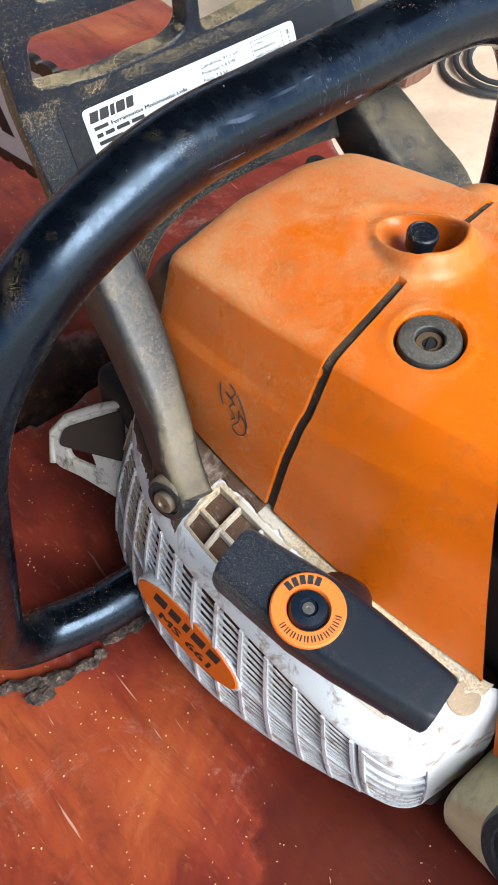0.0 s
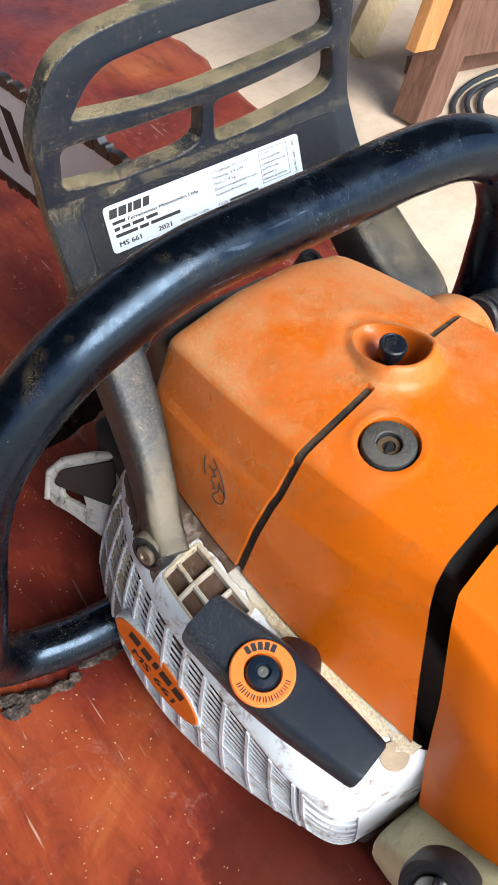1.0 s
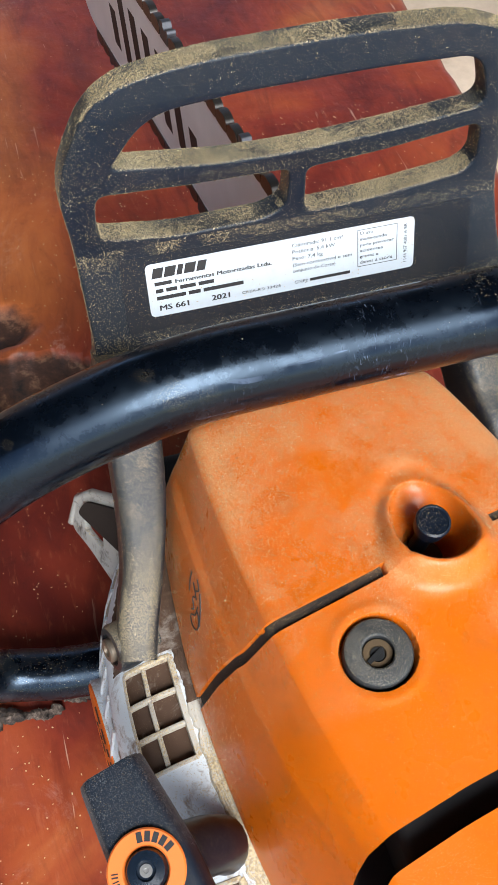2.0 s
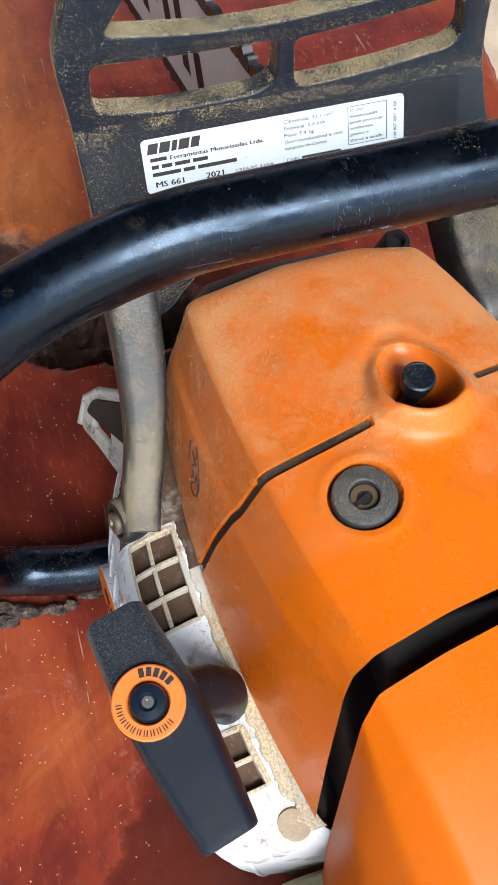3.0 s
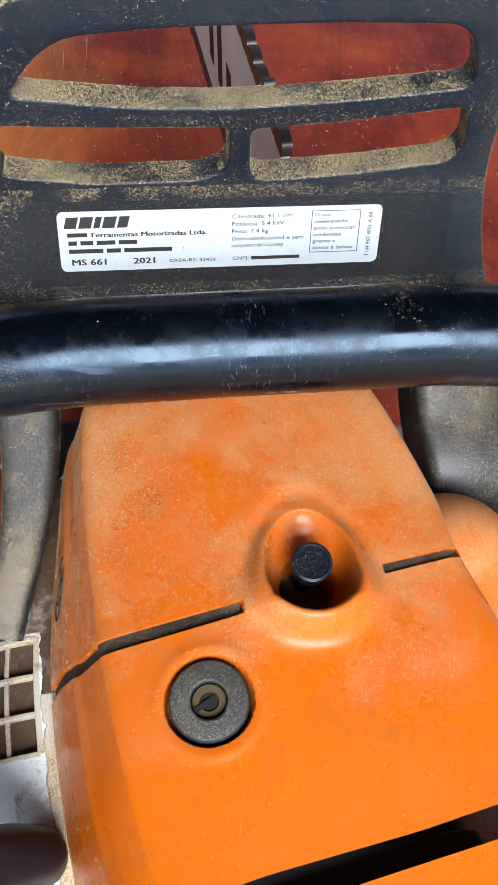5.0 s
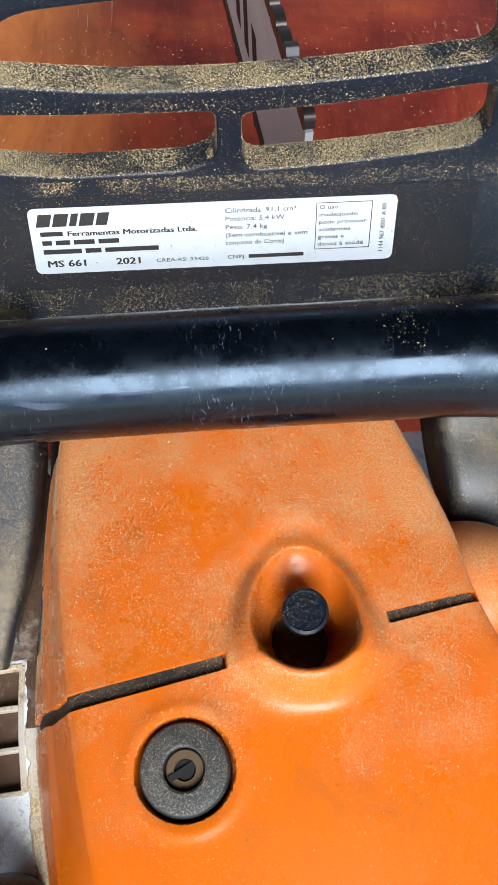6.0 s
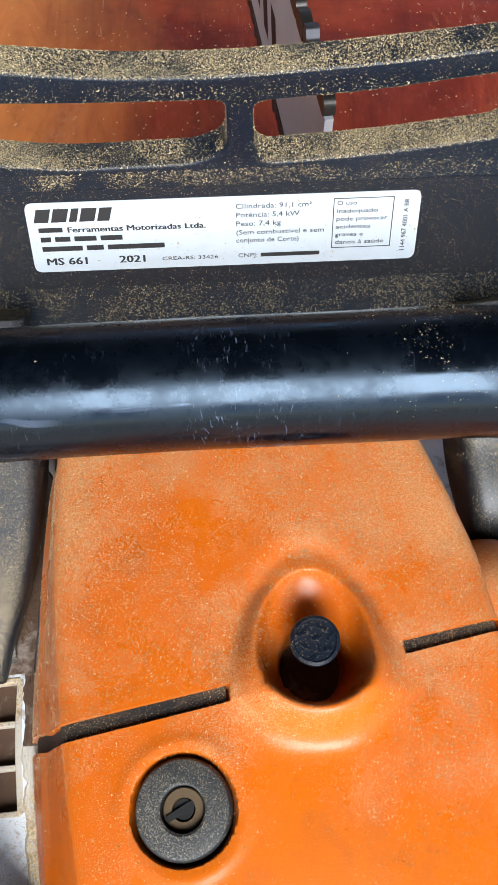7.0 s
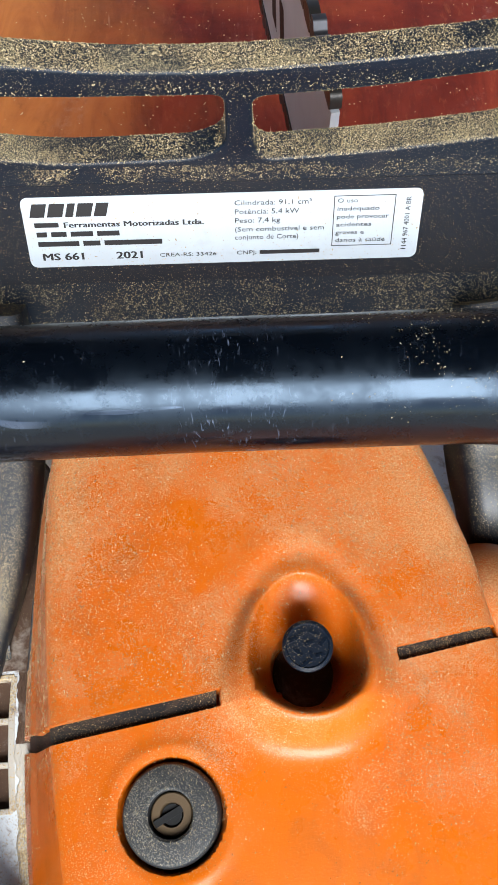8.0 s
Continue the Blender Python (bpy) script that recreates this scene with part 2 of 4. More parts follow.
def part(name, bm, material, parent=None, label="", smooth=True, bevel=0.0, mm=True, angle=40):
    """Link a bmesh as one mesh object, under its thing or part."""
    bmesh.ops.recalc_face_normals(bm, faces=bm.faces)
    if mm:
        bmesh.ops.scale(bm, vec=(0.001, 0.001, 0.001), verts=bm.verts)
    me = bpy.data.meshes.new(name)
    bm.to_mesh(me)
    bm.free()
    me.materials.append(material)
    if smooth:
        me.polygons.foreach_set("use_smooth", [True] * len(me.polygons))
        me.set_sharp_from_angle(angle=radians(angle))
    ob = new(name, me)
    if parent is not None:
        ob.parent = parent
    if label:
        ob["label"] = label
    if bevel:
        mod = ob.modifiers.new("bevel", "BEVEL")
        mod.width, mod.segments, mod.limit_method, mod.angle_limit = bevel * 0.001, 3, "ANGLE", radians(35)
        mod.harden_normals = True
    return ob


def lerp(a, b, t):
    return a + (b - a) * t


def catmull(pts, t):
    """A point on the smooth curve through pts, t from 0 to 1."""
    n = len(pts) - 1
    f = min(max(t, 0), 1) * n
    i = min(int(f), n - 1)
    u = f - i
    p1, p2 = pts[i], pts[i + 1]
    p0 = pts[i - 1] if i > 0 else p1 * 2 - p2
    p3 = pts[i + 2] if i + 2 <= n else p2 * 2 - p1
    return 0.5 * (2 * p1 + (p2 - p0) * u + (2 * p0 - 5 * p1 + 4 * p2 - p3) * u * u + (3 * p1 - p0 - 3 * p2 + p3) * u * u * u)


def grid(bm, rows, close=False):
    """Faces over rows of points."""
    vs = [[bm.verts.new(p) for p in r] for r in rows]
    for a, b in zip(vs, vs[1:]):
        n = len(a)
        for i in range(n if close else n - 1):
            j = (i + 1) % n
            bm.faces.new((a[i], a[j], b[j], b[i]))
    return vs


def loft(bm, rings):
    vs = grid(bm, rings, True)
    bm.faces.new(vs[0])
    bm.faces.new(vs[-1])
    return vs


def box(bm, centre, size, turn=None):
    m = Matrix.Translation(centre) @ (turn.to_4x4() if turn else Matrix()) @ Matrix.Diagonal((*size, 1))
    bmesh.ops.create_cube(bm, size=1, matrix=m)


def rod(bm, path, radius, sides=24, caps=True):
    """A round bar along a path; radius a number or a function of 0..1."""
    path = [Vector(p) for p in path]
    rings, side = [], None
    for i, p in enumerate(path):
        d = (path[min(i + 1, len(path) - 1)] - path[max(i - 1, 0)]).normalized()
        if side is None:
            side = d.orthogonal().normalized()
        side = (side - d * side.dot(d)).normalized()
        up = d.cross(side)
        r = radius(i / (len(path) - 1)) if callable(radius) else radius
        rings.append([p + (side * math.cos(a) + up * math.sin(a)) * r for a in (2 * math.pi * k / sides for k in range(sides))])
    if caps:
        loft(bm, rings)
    else:
        grid(bm, rings, True)


def turned(bm, profile, m, sides=40):
    """A turned shape from (radius, height) pairs, in the pose m."""
    rings = [[m @ Vector((r * math.cos(a), r * math.sin(a), h)) for a in (2 * math.pi * k / sides for k in range(sides))] for r, h in profile]
    loft(bm, rings)


def along(normal, at, x_dir=(1, 0, 0)):
    """A pose whose z is normal and whose x leans to x_dir."""
    z = Vector(normal).normalized()
    x = Vector(x_dir)
    x = (x - z * x.dot(z)).normalized()
    y = z.cross(x)
    return Matrix.Translation(at) @ Matrix((x, y, z)).transposed().to_4x4()


def rounded(pts, radius, steps=6):
    """A polygon's points with rounded corners; radius a number or one for each corner."""
    out, n = [], len(pts)
    for i, p in enumerate(pts):
        p = Vector(p)
        a, b = Vector(pts[i - 1]) - p, Vector(pts[(i + 1) % n]) - p
        r = radius[i] if isinstance(radius, (list, tuple)) else radius
        r = min(r, a.length * 0.49, b.length * 0.49)
        p0, p1 = p + a.normalized() * r, p + b.normalized() * r
        for k in range(steps + 1):
            t = k / steps
            out.append(p0 * (1 - t) ** 2 + p * 2 * t * (1 - t) + p1 * t * t)
    return out


def plate(outlines, depth, edge=0.0):
    """A bmesh of a flat plate, x and y in plane, z from 0 to depth; the outlines after the first are holes."""
    cu = bpy.data.curves.new("plate", "CURVE")
    cu.dimensions, cu.fill_mode = "2D", "BOTH"
    cu.extrude, cu.bevel_depth, cu.bevel_resolution, cu.offset = max(depth / 2 - edge, 0.0001), edge, 2, -edge
    for pts in outlines:
        sp = cu.splines.new("POLY")
        sp.points.add(len(pts) - 1)
        for q, p in zip(sp.points, pts):
            q.co = (p[0], p[1], 0, 1)
        sp.use_cyclic_u = True
    ob = bpy.data.objects.new("plate", cu)
    scene.collection.objects.link(ob)
    me = bpy.data.meshes.new_from_object(ob.evaluated_get(bpy.context.evaluated_depsgraph_get()))
    bm = bmesh.new()
    bm.from_mesh(me)
    bpy.data.objects.remove(ob)
    bpy.data.curves.remove(cu)
    bpy.data.meshes.remove(me)
    bmesh.ops.remove_doubles(bm, verts=bm.verts, dist=0.001)
    bmesh.ops.translate(bm, vec=(0, 0, depth / 2), verts=bm.verts)
    return bm


def letters(text, height, m, shear=0.0, width=None):
    """A bmesh of flat letters of that capital height, in the pose m, from its origin to the right."""
    cu = bpy.data.curves.new("letters", "FONT")
    cu.body, cu.size, cu.shear, cu.extrude, cu.resolution_u = text, height / 0.7, shear, 0.04, 2
    ob = bpy.data.objects.new("letters", cu)
    scene.collection.objects.link(ob)
    me = bpy.data.meshes.new_from_object(ob.evaluated_get(bpy.context.evaluated_depsgraph_get()))
    bm = bmesh.new()
    bm.from_mesh(me)
    bpy.data.objects.remove(ob)
    bpy.data.curves.remove(cu)
    bpy.data.meshes.remove(me)
    if height > 1.65:
        twin = bmesh.ops.duplicate(bm, geom=bm.verts[:] + bm.edges[:] + bm.faces[:])["geom"]
        bmesh.ops.translate(bm, vec=(0.09 * height, 0, 0.01), verts=[g for g in twin if isinstance(g, bmesh.types.BMVert)])
    if width:
        w = max(v.co.x for v in bm.verts)
        bmesh.ops.scale(bm, vec=(width / w, 1, 1), verts=bm.verts)
    bmesh.ops.transform(bm, matrix=m, verts=bm.verts)
    return bm


def bars(bm, m, x0, y0, widths, height, gap, slant=0.0, depth=0.08):
    """A row of plain slanted bars in the pose m."""
    x = x0
    for w in widths:
        vs = [m @ Vector(p) for p in ((x, y0, depth), (x + w, y0, depth), (x + w + slant, y0 + height, depth), (x + slant, y0 + height, depth))]
        bm.faces.new([bm.verts.new(v) for v in vs])
        x += w + gap


# ---------------------------------------------------------------- the place: floor, roof, slab
bm = bmesh.new()
box(bm, (0, 0, -0.80), (60, 60, 0.1))
tagged(part("floor", bm, floor_m, mm=False, smooth=False), "bare dusty tan ground floor of a workshop", "floor", kind="structure")

bm = bmesh.new()
box(bm, (1.1, 1.85, 2.35), (7.8, 5.9, 0.08))
for k in range(7):
    box(bm, (1.1, -1.0 + 0.93 * k, 2.26), (7.8, 0.06, 0.10))
tagged(part("ceiling", bm, roof_m, mm=False, smooth=False), "dark board roof over the open workshop", "roof", kind="structure")

for x, y in ((-2.55, -1.0), (4.9, -1.0), (-2.55, 4.7), (4.9, 4.7)):
    bm = bmesh.new()
    box(bm, (x, y, 0.73), (0.14, 0.14, 3.0))
    tagged(part("roof_post", bm, brown_timber, mm=False, smooth=False), "brown timber post carrying the roof", "post", kind="structure")

# unseen wall, added to darken low reflections from the north
bm = bmesh.new()
box(bm, (0.5, 9.0, 0.75), (30, 0.1, 3.0))
tagged(part("added_wall_north", bm, brown_timber, mm=False, smooth=False), "unseen brown board wall added to darken the north horizon", "wall", kind="structure")


# unseen wall, added to cut the light from the west
bm = bmesh.new()
box(bm, (-2.7, 1.85, 0.76), (0.1, 5.9, 3.06))
for k in range(4):
    box(bm, (-2.63, -0.9 + 1.8 * k, 0.76), (0.06, 0.09, 3.06))
tagged(part("added_wall_west", bm, roof_m, mm=False, smooth=False), "unseen dark board wall added to block light from the west", "wall", kind="structure")


def slab_edge(y):
    """The slab's natural edge at the far side."""
    return lerp(300, 385, min(max((y - 200) / 500, 0), 1)) + 14 * noise.noise((y * 0.012, 0.3, 0)) + 5 * noise.noise((y * 0.05, 1.3, 0))


def slab_low(y):
    return -330 + 150 * min(max((y - 560) / 200, 0), 1) + 20 * noise.noise((y * 0.01, 5.3, 0)) + 6 * noise.noise((y * 0.05, 2.3, 0))


def pit(x, y):
    """Depth of the natural hollow and its ragged rim."""
    w = 10 * noise.noise((x * 0.03, y * 0.03, 4)) + 5 * noise.noise((x * 0.09, y * 0.09, 2))
    d = 0.0
    for cx, cy, rx, ry, deep in ((-55, 315, 85, 34, 52), (-125, 352, 62, 30, 55), (-150, 415, 60, 26, 9)):
        q = ((x - cx) / rx) ** 2 + ((y - cy) / ry) ** 2
        q += w * 0.03
        if q < 1:
            d = max(d, deep * min(1, (1 - q) * 2.2))
    return d


bm = bmesh.new()
ys = [-420 + 8 * i for i in range(66)] + [112 + 5 * i for i in range(90)] + [562 + 20 * i for i in range(42)]
us = 130
rows = []
for y in ys:
    a, b = slab_low(y), slab_edge(y)
    row = [Vector((a + 12, y, -75)), Vector((a - 4, y, -40)), Vector((a + 2, y, -8))]
    for i in range(us + 1):
        x = lerp(a + 6, b - 6, i / us)
        d = pit(x, y)
        z = 1.2 * noise.noise((x * 0.02, y * 0.008, 0)) - d
        if d > 0:
            z += 0.25 * d * noise.noise((x * 0.12, y * 0.12, 7)) + 3 * noise.noise((x * 0.3, y * 0.3, 9)) * min(1, d / 6)
        row.append(Vector((x, y, z - 1.2)))
    row += [Vector((b, y, -7)), Vector((b + 5, y, -40)), Vector((b - 10, y, -75))]
    rows.append(row)
grid(bm, rows, True)
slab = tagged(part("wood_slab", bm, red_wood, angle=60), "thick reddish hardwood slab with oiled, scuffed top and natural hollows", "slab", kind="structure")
for x, y in ((-180, -300), (250, -300), (-100, 1150), (300, 1150)):
    bm = bmesh.new()
    box(bm, (x, y, -412), (80, 80, 674))
    part("leg", bm, brown_timber, slab, smooth=False, bevel=3)

# ---------------------------------------------------------------- the chainsaw
saw = empty("chainsaw", "orange and white petrol chainsaw, dusty with sawdust, on a slab", "chainsaw")

# engine cover: smooth sheet through cross sections, left bottom to right bottom
SECTIONS = (
    ((-55, -84, 162), (-50, -72, 200), (-44, -60, 240), (-41, -57, 250), (-33, -54, 256), (-5, -48, 259), (40, -41, 259), (89, -31, 252), (97, -29, 228), (104, -28, 165)),
    ((-66, -30, 168), (-60, -28, 205), (-54, -24, 234), (-50, -21, 242), (-42, -18, 257), (-12, -12, 263), (34, -4, 264), (83, 7, 257), (92, 10, 225), (98, 10, 165)),
    ((-72, 26, 176), (-66, 24, 205), (-60, 22, 225), (-57, 21, 231), (-48, 20, 257), (-3, 27, 266), (30, 34, 266), (70, 43, 259), (82, 46, 228), (88, 46, 170)),
    ((-71, 70, 176), (-67, 70, 200), (-63, 70, 219), (-60, 70, 225), (-53, 70, 254), (-10, 70, 264), (30, 70, 264), (66, 70, 257), (76, 72, 225), (80, 72, 175)),
    ((-67, 104, 176), (-65, 103, 198), (-62, 102, 214), (-59, 102, 222), (-53, 101, 250), (-12, 103, 259), (25, 103, 260), (54, 101, 255), (62, 101, 225), (66, 102, 180)),
    ((-62, 113, 176), (-60, 112, 198), (-57, 111, 214), (-55, 111, 222), (-49, 110, 243), (-12, 112, 250), (22, 112, 251), (50, 110, 247), (57, 110, 222), (60, 111, 180)),
    ((-55, 118, 170), (-54, 117, 195), (-52, 116, 210), (-50, 116, 218), (-45, 115, 232), (-12, 117, 238), (20, 117, 238), (46, 115, 234), (52, 115, 215), (55, 116, 175)),
)
SEC = [[Vector(p) for p in s] for s in SECTIONS]
for line in SEC[4:]:
    for p in line:
        p.y += 8


def bent(pts, u):
    """A point on the bent line through pts, its corners slightly eased."""
    n = len(pts) - 1
    total = Vector((0, 0, 0))
    for k in (-0.11, -0.07, -0.02, 0.02, 0.07, 0.11):
        f = min(max(u * n + k, 0), n)
        if u * n < 0.11 or u * n > n - 0.11:
            f = u * n
        i = min(int(f), n - 1)
        total += pts[i].lerp(pts[i + 1], f - i)
    return total / 6


def cover_at(u, v):
    return catmull([bent(s, u) for s in SEC], v)


EYE_C = Vector((18, 40))
KNOB_C = Vector((-17, 0))


HOLE = Vector((18.6, 35.5))


def crater(p):
    """The hollow round the valve button, with its raised lip, and the dished seat of the knob."""
    z = p.z
    if z < 240:
        return p
    flat = Vector((p.x, p.y))
    q = flat - EYE_C
    ry = 19.0 if q.y > 0 else 18.0
    rx = 14.5 - (1.5 * min(1, q.y / 19) if q.y > 0 else -2.5 * min(1, -q.y / 14))
    r = math.hypot(q.x / rx, q.y / ry)
    if r < 2.4:
        rear = min(max(0.5 - q.y / 30, 0), 1)
        lobes = 1 + 0.45 * min(1, abs(q.x) / 14) * rear
        width = 0.16 if r < 1.08 else 0.20 + 0.08 * rear * lobes
        z += (1.6 + 7.0 * rear) * math.exp(-((r - 1.08) / width) ** 2)
        z -= 2.5 * (1 - rear) * math.exp(-((r - 1.12) / 0.3) ** 2)
        rh = math.hypot((p.x - HOLE.x) / 9.6, (p.y - HOLE.y) / 10.4)
        if rh < 1:
            z -= 11 + 14 * min(1, (1 - rh) * 7)
        elif r < 1.0:
            z -= 11 * ((1 - r) / ((1 - r) + (rh - 1) * 0.75)) ** 0.75
    k = (flat - KNOB_C).length
    if k < 22:
        z += 0.45 * math.exp(-((k - 15.8) / 2.0) ** 2)
        if k < 13.4:
            z -= 8 * min(1, (13.4 - k) / 1.1)
    return Vector((p.x, p.y, z))


SEAM = 2 / 6
half = 0.0092
us = sorted({i / 240 for i in range(241)} | {i / 620 for i in range(230, 470)})
vs_ = [i / 240 for i in range(241)] + [i / 600 for i in range(85, 320)]
vals = sorted([v for v in set(vs_) if abs(v - SEAM) > half * 1.3] + [SEAM - half, SEAM - half * 0.8, SEAM + half * 0.8, SEAM + half])
table = [[bent(s, u) for s in SEC] for u in us]
rows = []
for v in vals:
    row = []
    for u, col in zip(us, table):
        p = crater(catmull(col, v))
        if abs(v - SEAM) < half * 0.9 and (u < 0.553 or 0.70 < u < 0.785):
            p = p - Vector((-0.5 if u < 0.4 else 0, 0, 1)).normalized() * 6 + Vector((4 if u < 0.42 else 0, 0, 0))
        row.append(p)
    rows.append(row)
NU = len(us) - 1
rim = [[p + Vector((0, 0.6, -2.6)) for p in rows[0]], [p + Vector((3 if i < NU / 2 else -3, 8, -4)) for i, p in enumerate(rows[0])]]
bm = bmesh.new()
grid(bm, rim[::-1] + rows)
cover = part("engine_cover", bm, orange, saw, "faded orange plastic engine cover under a film of sawdust", angle=55)
for a, b in ((0.0, 0.55), (0.702, 0.783)):
    bm = bmesh.new()
    edge = []
    for k in (-0.0086, 0.0086):
        line = []
        for i in range(81):
            u = lerp(a, b, i / 80)
            line.append(crater(cover_at(u, SEAM + k)) + (Vector((1.6, 0, -0.8)) if u < 0.42 else Vector((0, 0, -1.8))))
        edge.append(line)
    grid(bm, edge)
    part("seam_gasket", bm, gasket, saw, "black rubber joint in the cover")

# marker scribble on the cover's flank
bm = bmesh.new()
for stroke in (((0.20, 0.49), (0.17, 0.485), (0.145, 0.475)), ((0.215, 0.47), (0.20, 0.455), (0.18, 0.46), (0.165, 0.45)), ((0.185, 0.475), (0.17, 0.455), (0.15, 0.46), (0.135, 0.445), (0.12, 0.45)),
               ((0.16, 0.44), (0.13, 0.435), (0.105, 0.445), (0.095, 0.43), (0.11, 0.415), (0.135, 0.42), (0.15, 0.435)), ((0.20, 0.45), (0.165, 0.43), (0.13, 0.415))):
    pts = [cover_at(u, v) + Vector((-0.15, 0, 0.05)) for u, v in stroke]
    rod(bm, [catmull(pts, i / 16) for i in range(17)], 0.32, 6)
part("marker_scribble", bm, ink, saw, "faded black marker scribble")

# spark plug bulge
bm = bmesh.new()
bmesh.ops.create_uvsphere(bm, u_segments=40, v_segments=24, radius=1, matrix=Matrix.Translation((77, 51, 221)) @ Matrix.Rotation(radians(12), 4, "Z") @ Matrix.Diagonal((27, 27, 33, 1)))
part("plug_housing", bm, orange, saw)
bm = bmesh.new()
turned(bm, [(11, 0), (12, 1), (12, 3), (9.5, 3.5), (9.5, 6), (12, 6.5), (12, 9), (9.5, 9.5), (9.5, 12), (11, 12.5), (11, 26), (8, 28)], along((1, 0.25, -0.35), (99, 52, 232)))
part("rubber_boot", bm, black_clean, saw)

# knob
bm = bmesh.new()
turned(bm, [(12.1, -6), (12.1, 0.5), (11.5, 1.6), (10.4, 2), (6.2, 2.2), (5.6, 1.7), (5.4, -3.5), (0.2, -3.5)], along((-0.12, -0.05, 1), (-17, 0, 261)))
knob = part("cover_knob", bm, grey_knob, saw, "round dark grey slotted cover knob")
bm = bmesh.new()
turned(bm, [(5.3, -3.0), (5.2, -0.6), (4.9, -0.3), (3.0, -0.3), (2.7, -1.0), (2.6, -3.2), (0.2, -3.2)], along((-0.12, -0.05, 1), (-17, 0, 261)))
part("screw_head", bm, plain("dull_brass", (0.13, 0.085, 0.045), 0.55, 0.4), knob)
# near-black plug and bar paint the shade of bore and slot
bm = bmesh.new()
turned(bm, [(2.5, -3.3), (2.5, -0.9), (0.2, -0.9)], along((-0.12, -0.05, 1), (-17, 0, 261)), 20)
box(bm, (-17, 0, 260.5), (9.4, 1.6, 0.6), Matrix.Rotation(0.5, 3, "Z"))
part("screw_slot_shade", bm, dark_inside, knob)

# valve button
bm = bmesh.new()
turned(bm, [(3.5, -26), (3.5, -7), (5.9, -7), (6.6, -1), (6.4, 0), (5.6, 0.5), (5.2, 0.1), (0.2, 0.1)], along((-0.03, -0.12, 1), (18.1, 38, 270.3)))
button = part("valve_button", bm, black_clean, saw, "black ribbed plastic push button")
bm = bmesh.new()
for k, (dx, dy, a) in enumerate(((-3.6, 1.6, 0.4), (-1.2, 3.4, 1.2), (1.8, 3.0, -0.5), (3.8, 0.8, 0.9), (0.4, 0.6, 0.3), (-2.6, -1.6, -0.8), (0.6, -2.6, 1.5), (3.0, -2.4, 0.2), (-0.8, -4.4, 0.7))):
    box(bm, (18.1 + dx, 38 + dy, 270.3 + 0.12 * dy), (2.6, 0.9, 1.0), Matrix.Rotation(a, 3, "Z"))
part("moulding", bm, black_clean, button)
bm = bmesh.new()
turned(bm, [(0.3, 1), (11.6, 1), (11.6, 0), (0.3, 0)], Matrix.Translation((18.3, 37, 243)))
part("valve_seat", bm, brown_dirt, saw)

# dark inside, below the covers
bm = bmesh.new()
box(bm, (12, 0, 170), (110, 200, 90))
box(bm, (20, -70, 200), (92, 60, 76))
part("engine_block", bm, dark_inside, saw, "dark engine casing under the covers", smooth=False, bevel=4)

# rear housing
RSEC = [[Vector(p) for p in s] for s in (
    ((-53, -101, 112), (-51, -92, 150), (-48, -83, 200), (-41, -70, 236), (-34, -64, 246), (-8, -58, 249), (36, -50, 249), (92, -40, 244), (100, -38, 215), (106, -38, 150)),
    ((-58, -122, 137), (-56, -119, 156), (-50, -112, 196), (-40, -104, 225), (-28, -98, 240), (0, -94, 243), (38, -88, 243), (86, -80, 238), (96, -78, 210), (102, -78, 150)),
    ((-54, -176, 164), (-52, -174, 172), (-48, -172, 180), (-36, -166, 206), (-20, -160, 220), (5, -158, 224), (35, -152, 224), (66, -148, 218), (80, -146, 190), (88, -146, 140)),
    ((-43, -247, 150), (-42, -246, 155), (-40, -246, 160), (-30, -244, 176), (-14, -240, 186), (6, -238, 188), (32, -236, 188), (56, -234, 182), (70, -234, 160), (76, -234, 120)))]
bm = bmesh.new()
grid(bm, [[catmull([bent(s, i / 110) for s in RSEC], j / 50) for i in range(111)] for j in range(51)])
rear = part("rear_housing", bm, orange_clean, saw, "glossy orange plastic rear housing", angle=75)

# fuel tank with its cap
bm = bmesh.new()
loft(bm, [[(p.x, y, p.y) for p in rounded([(-62 + g, 24), (-75 + g, top - 22), (-74 + g, top - 3), (-60, top + 2), (50, top + 2), (50, 24)], [6, 8, 5, 4, 6, 6], 5)] for y, top, g in ((-97, 88, 6), (-100, 95, 1), (-112, 108, 0), (-125, 122, 0), (-145, 143, 0), (-180, 152, 2), (-250, 150, 6))])
tank = part("fuel_tank", bm, cream, saw, "translucent cream plastic fuel tank", bevel=1.5)
cap_m = along((-0.86, -0.05, 0.5), (-74, -136, 128))
bm = bmesh.new()
turned(bm, [(18, -4), (19, -2), (19, 8), (17.8, 10.5), (13.5, 11), (13, 9.2), (11, 9.0), (0.3, 9.0)], cap_m, 40)
cap = part("tank_cap", bm, black_clean, tank, "black round tank cap with a folding handle")
bm = bmesh.new()
turned(bm, [(10.6, 9), (10.6, 10.2), (9.8, 10.8), (0.3, 10.9)], cap_m, 32)
part("cap_face", bm, plain("cap_grey", (0.42, 0.42, 0.38), 0.5), cap)
bm = bmesh.new()
box(bm, (0, 0, 12), (26, 4.0, 4))
bmesh.ops.transform(bm, matrix=cap_m @ Matrix.Rotation(0.5, 4, "Z"), verts=bm.verts)
part("cap_handle", bm, black_clean, cap, bevel=1.0)

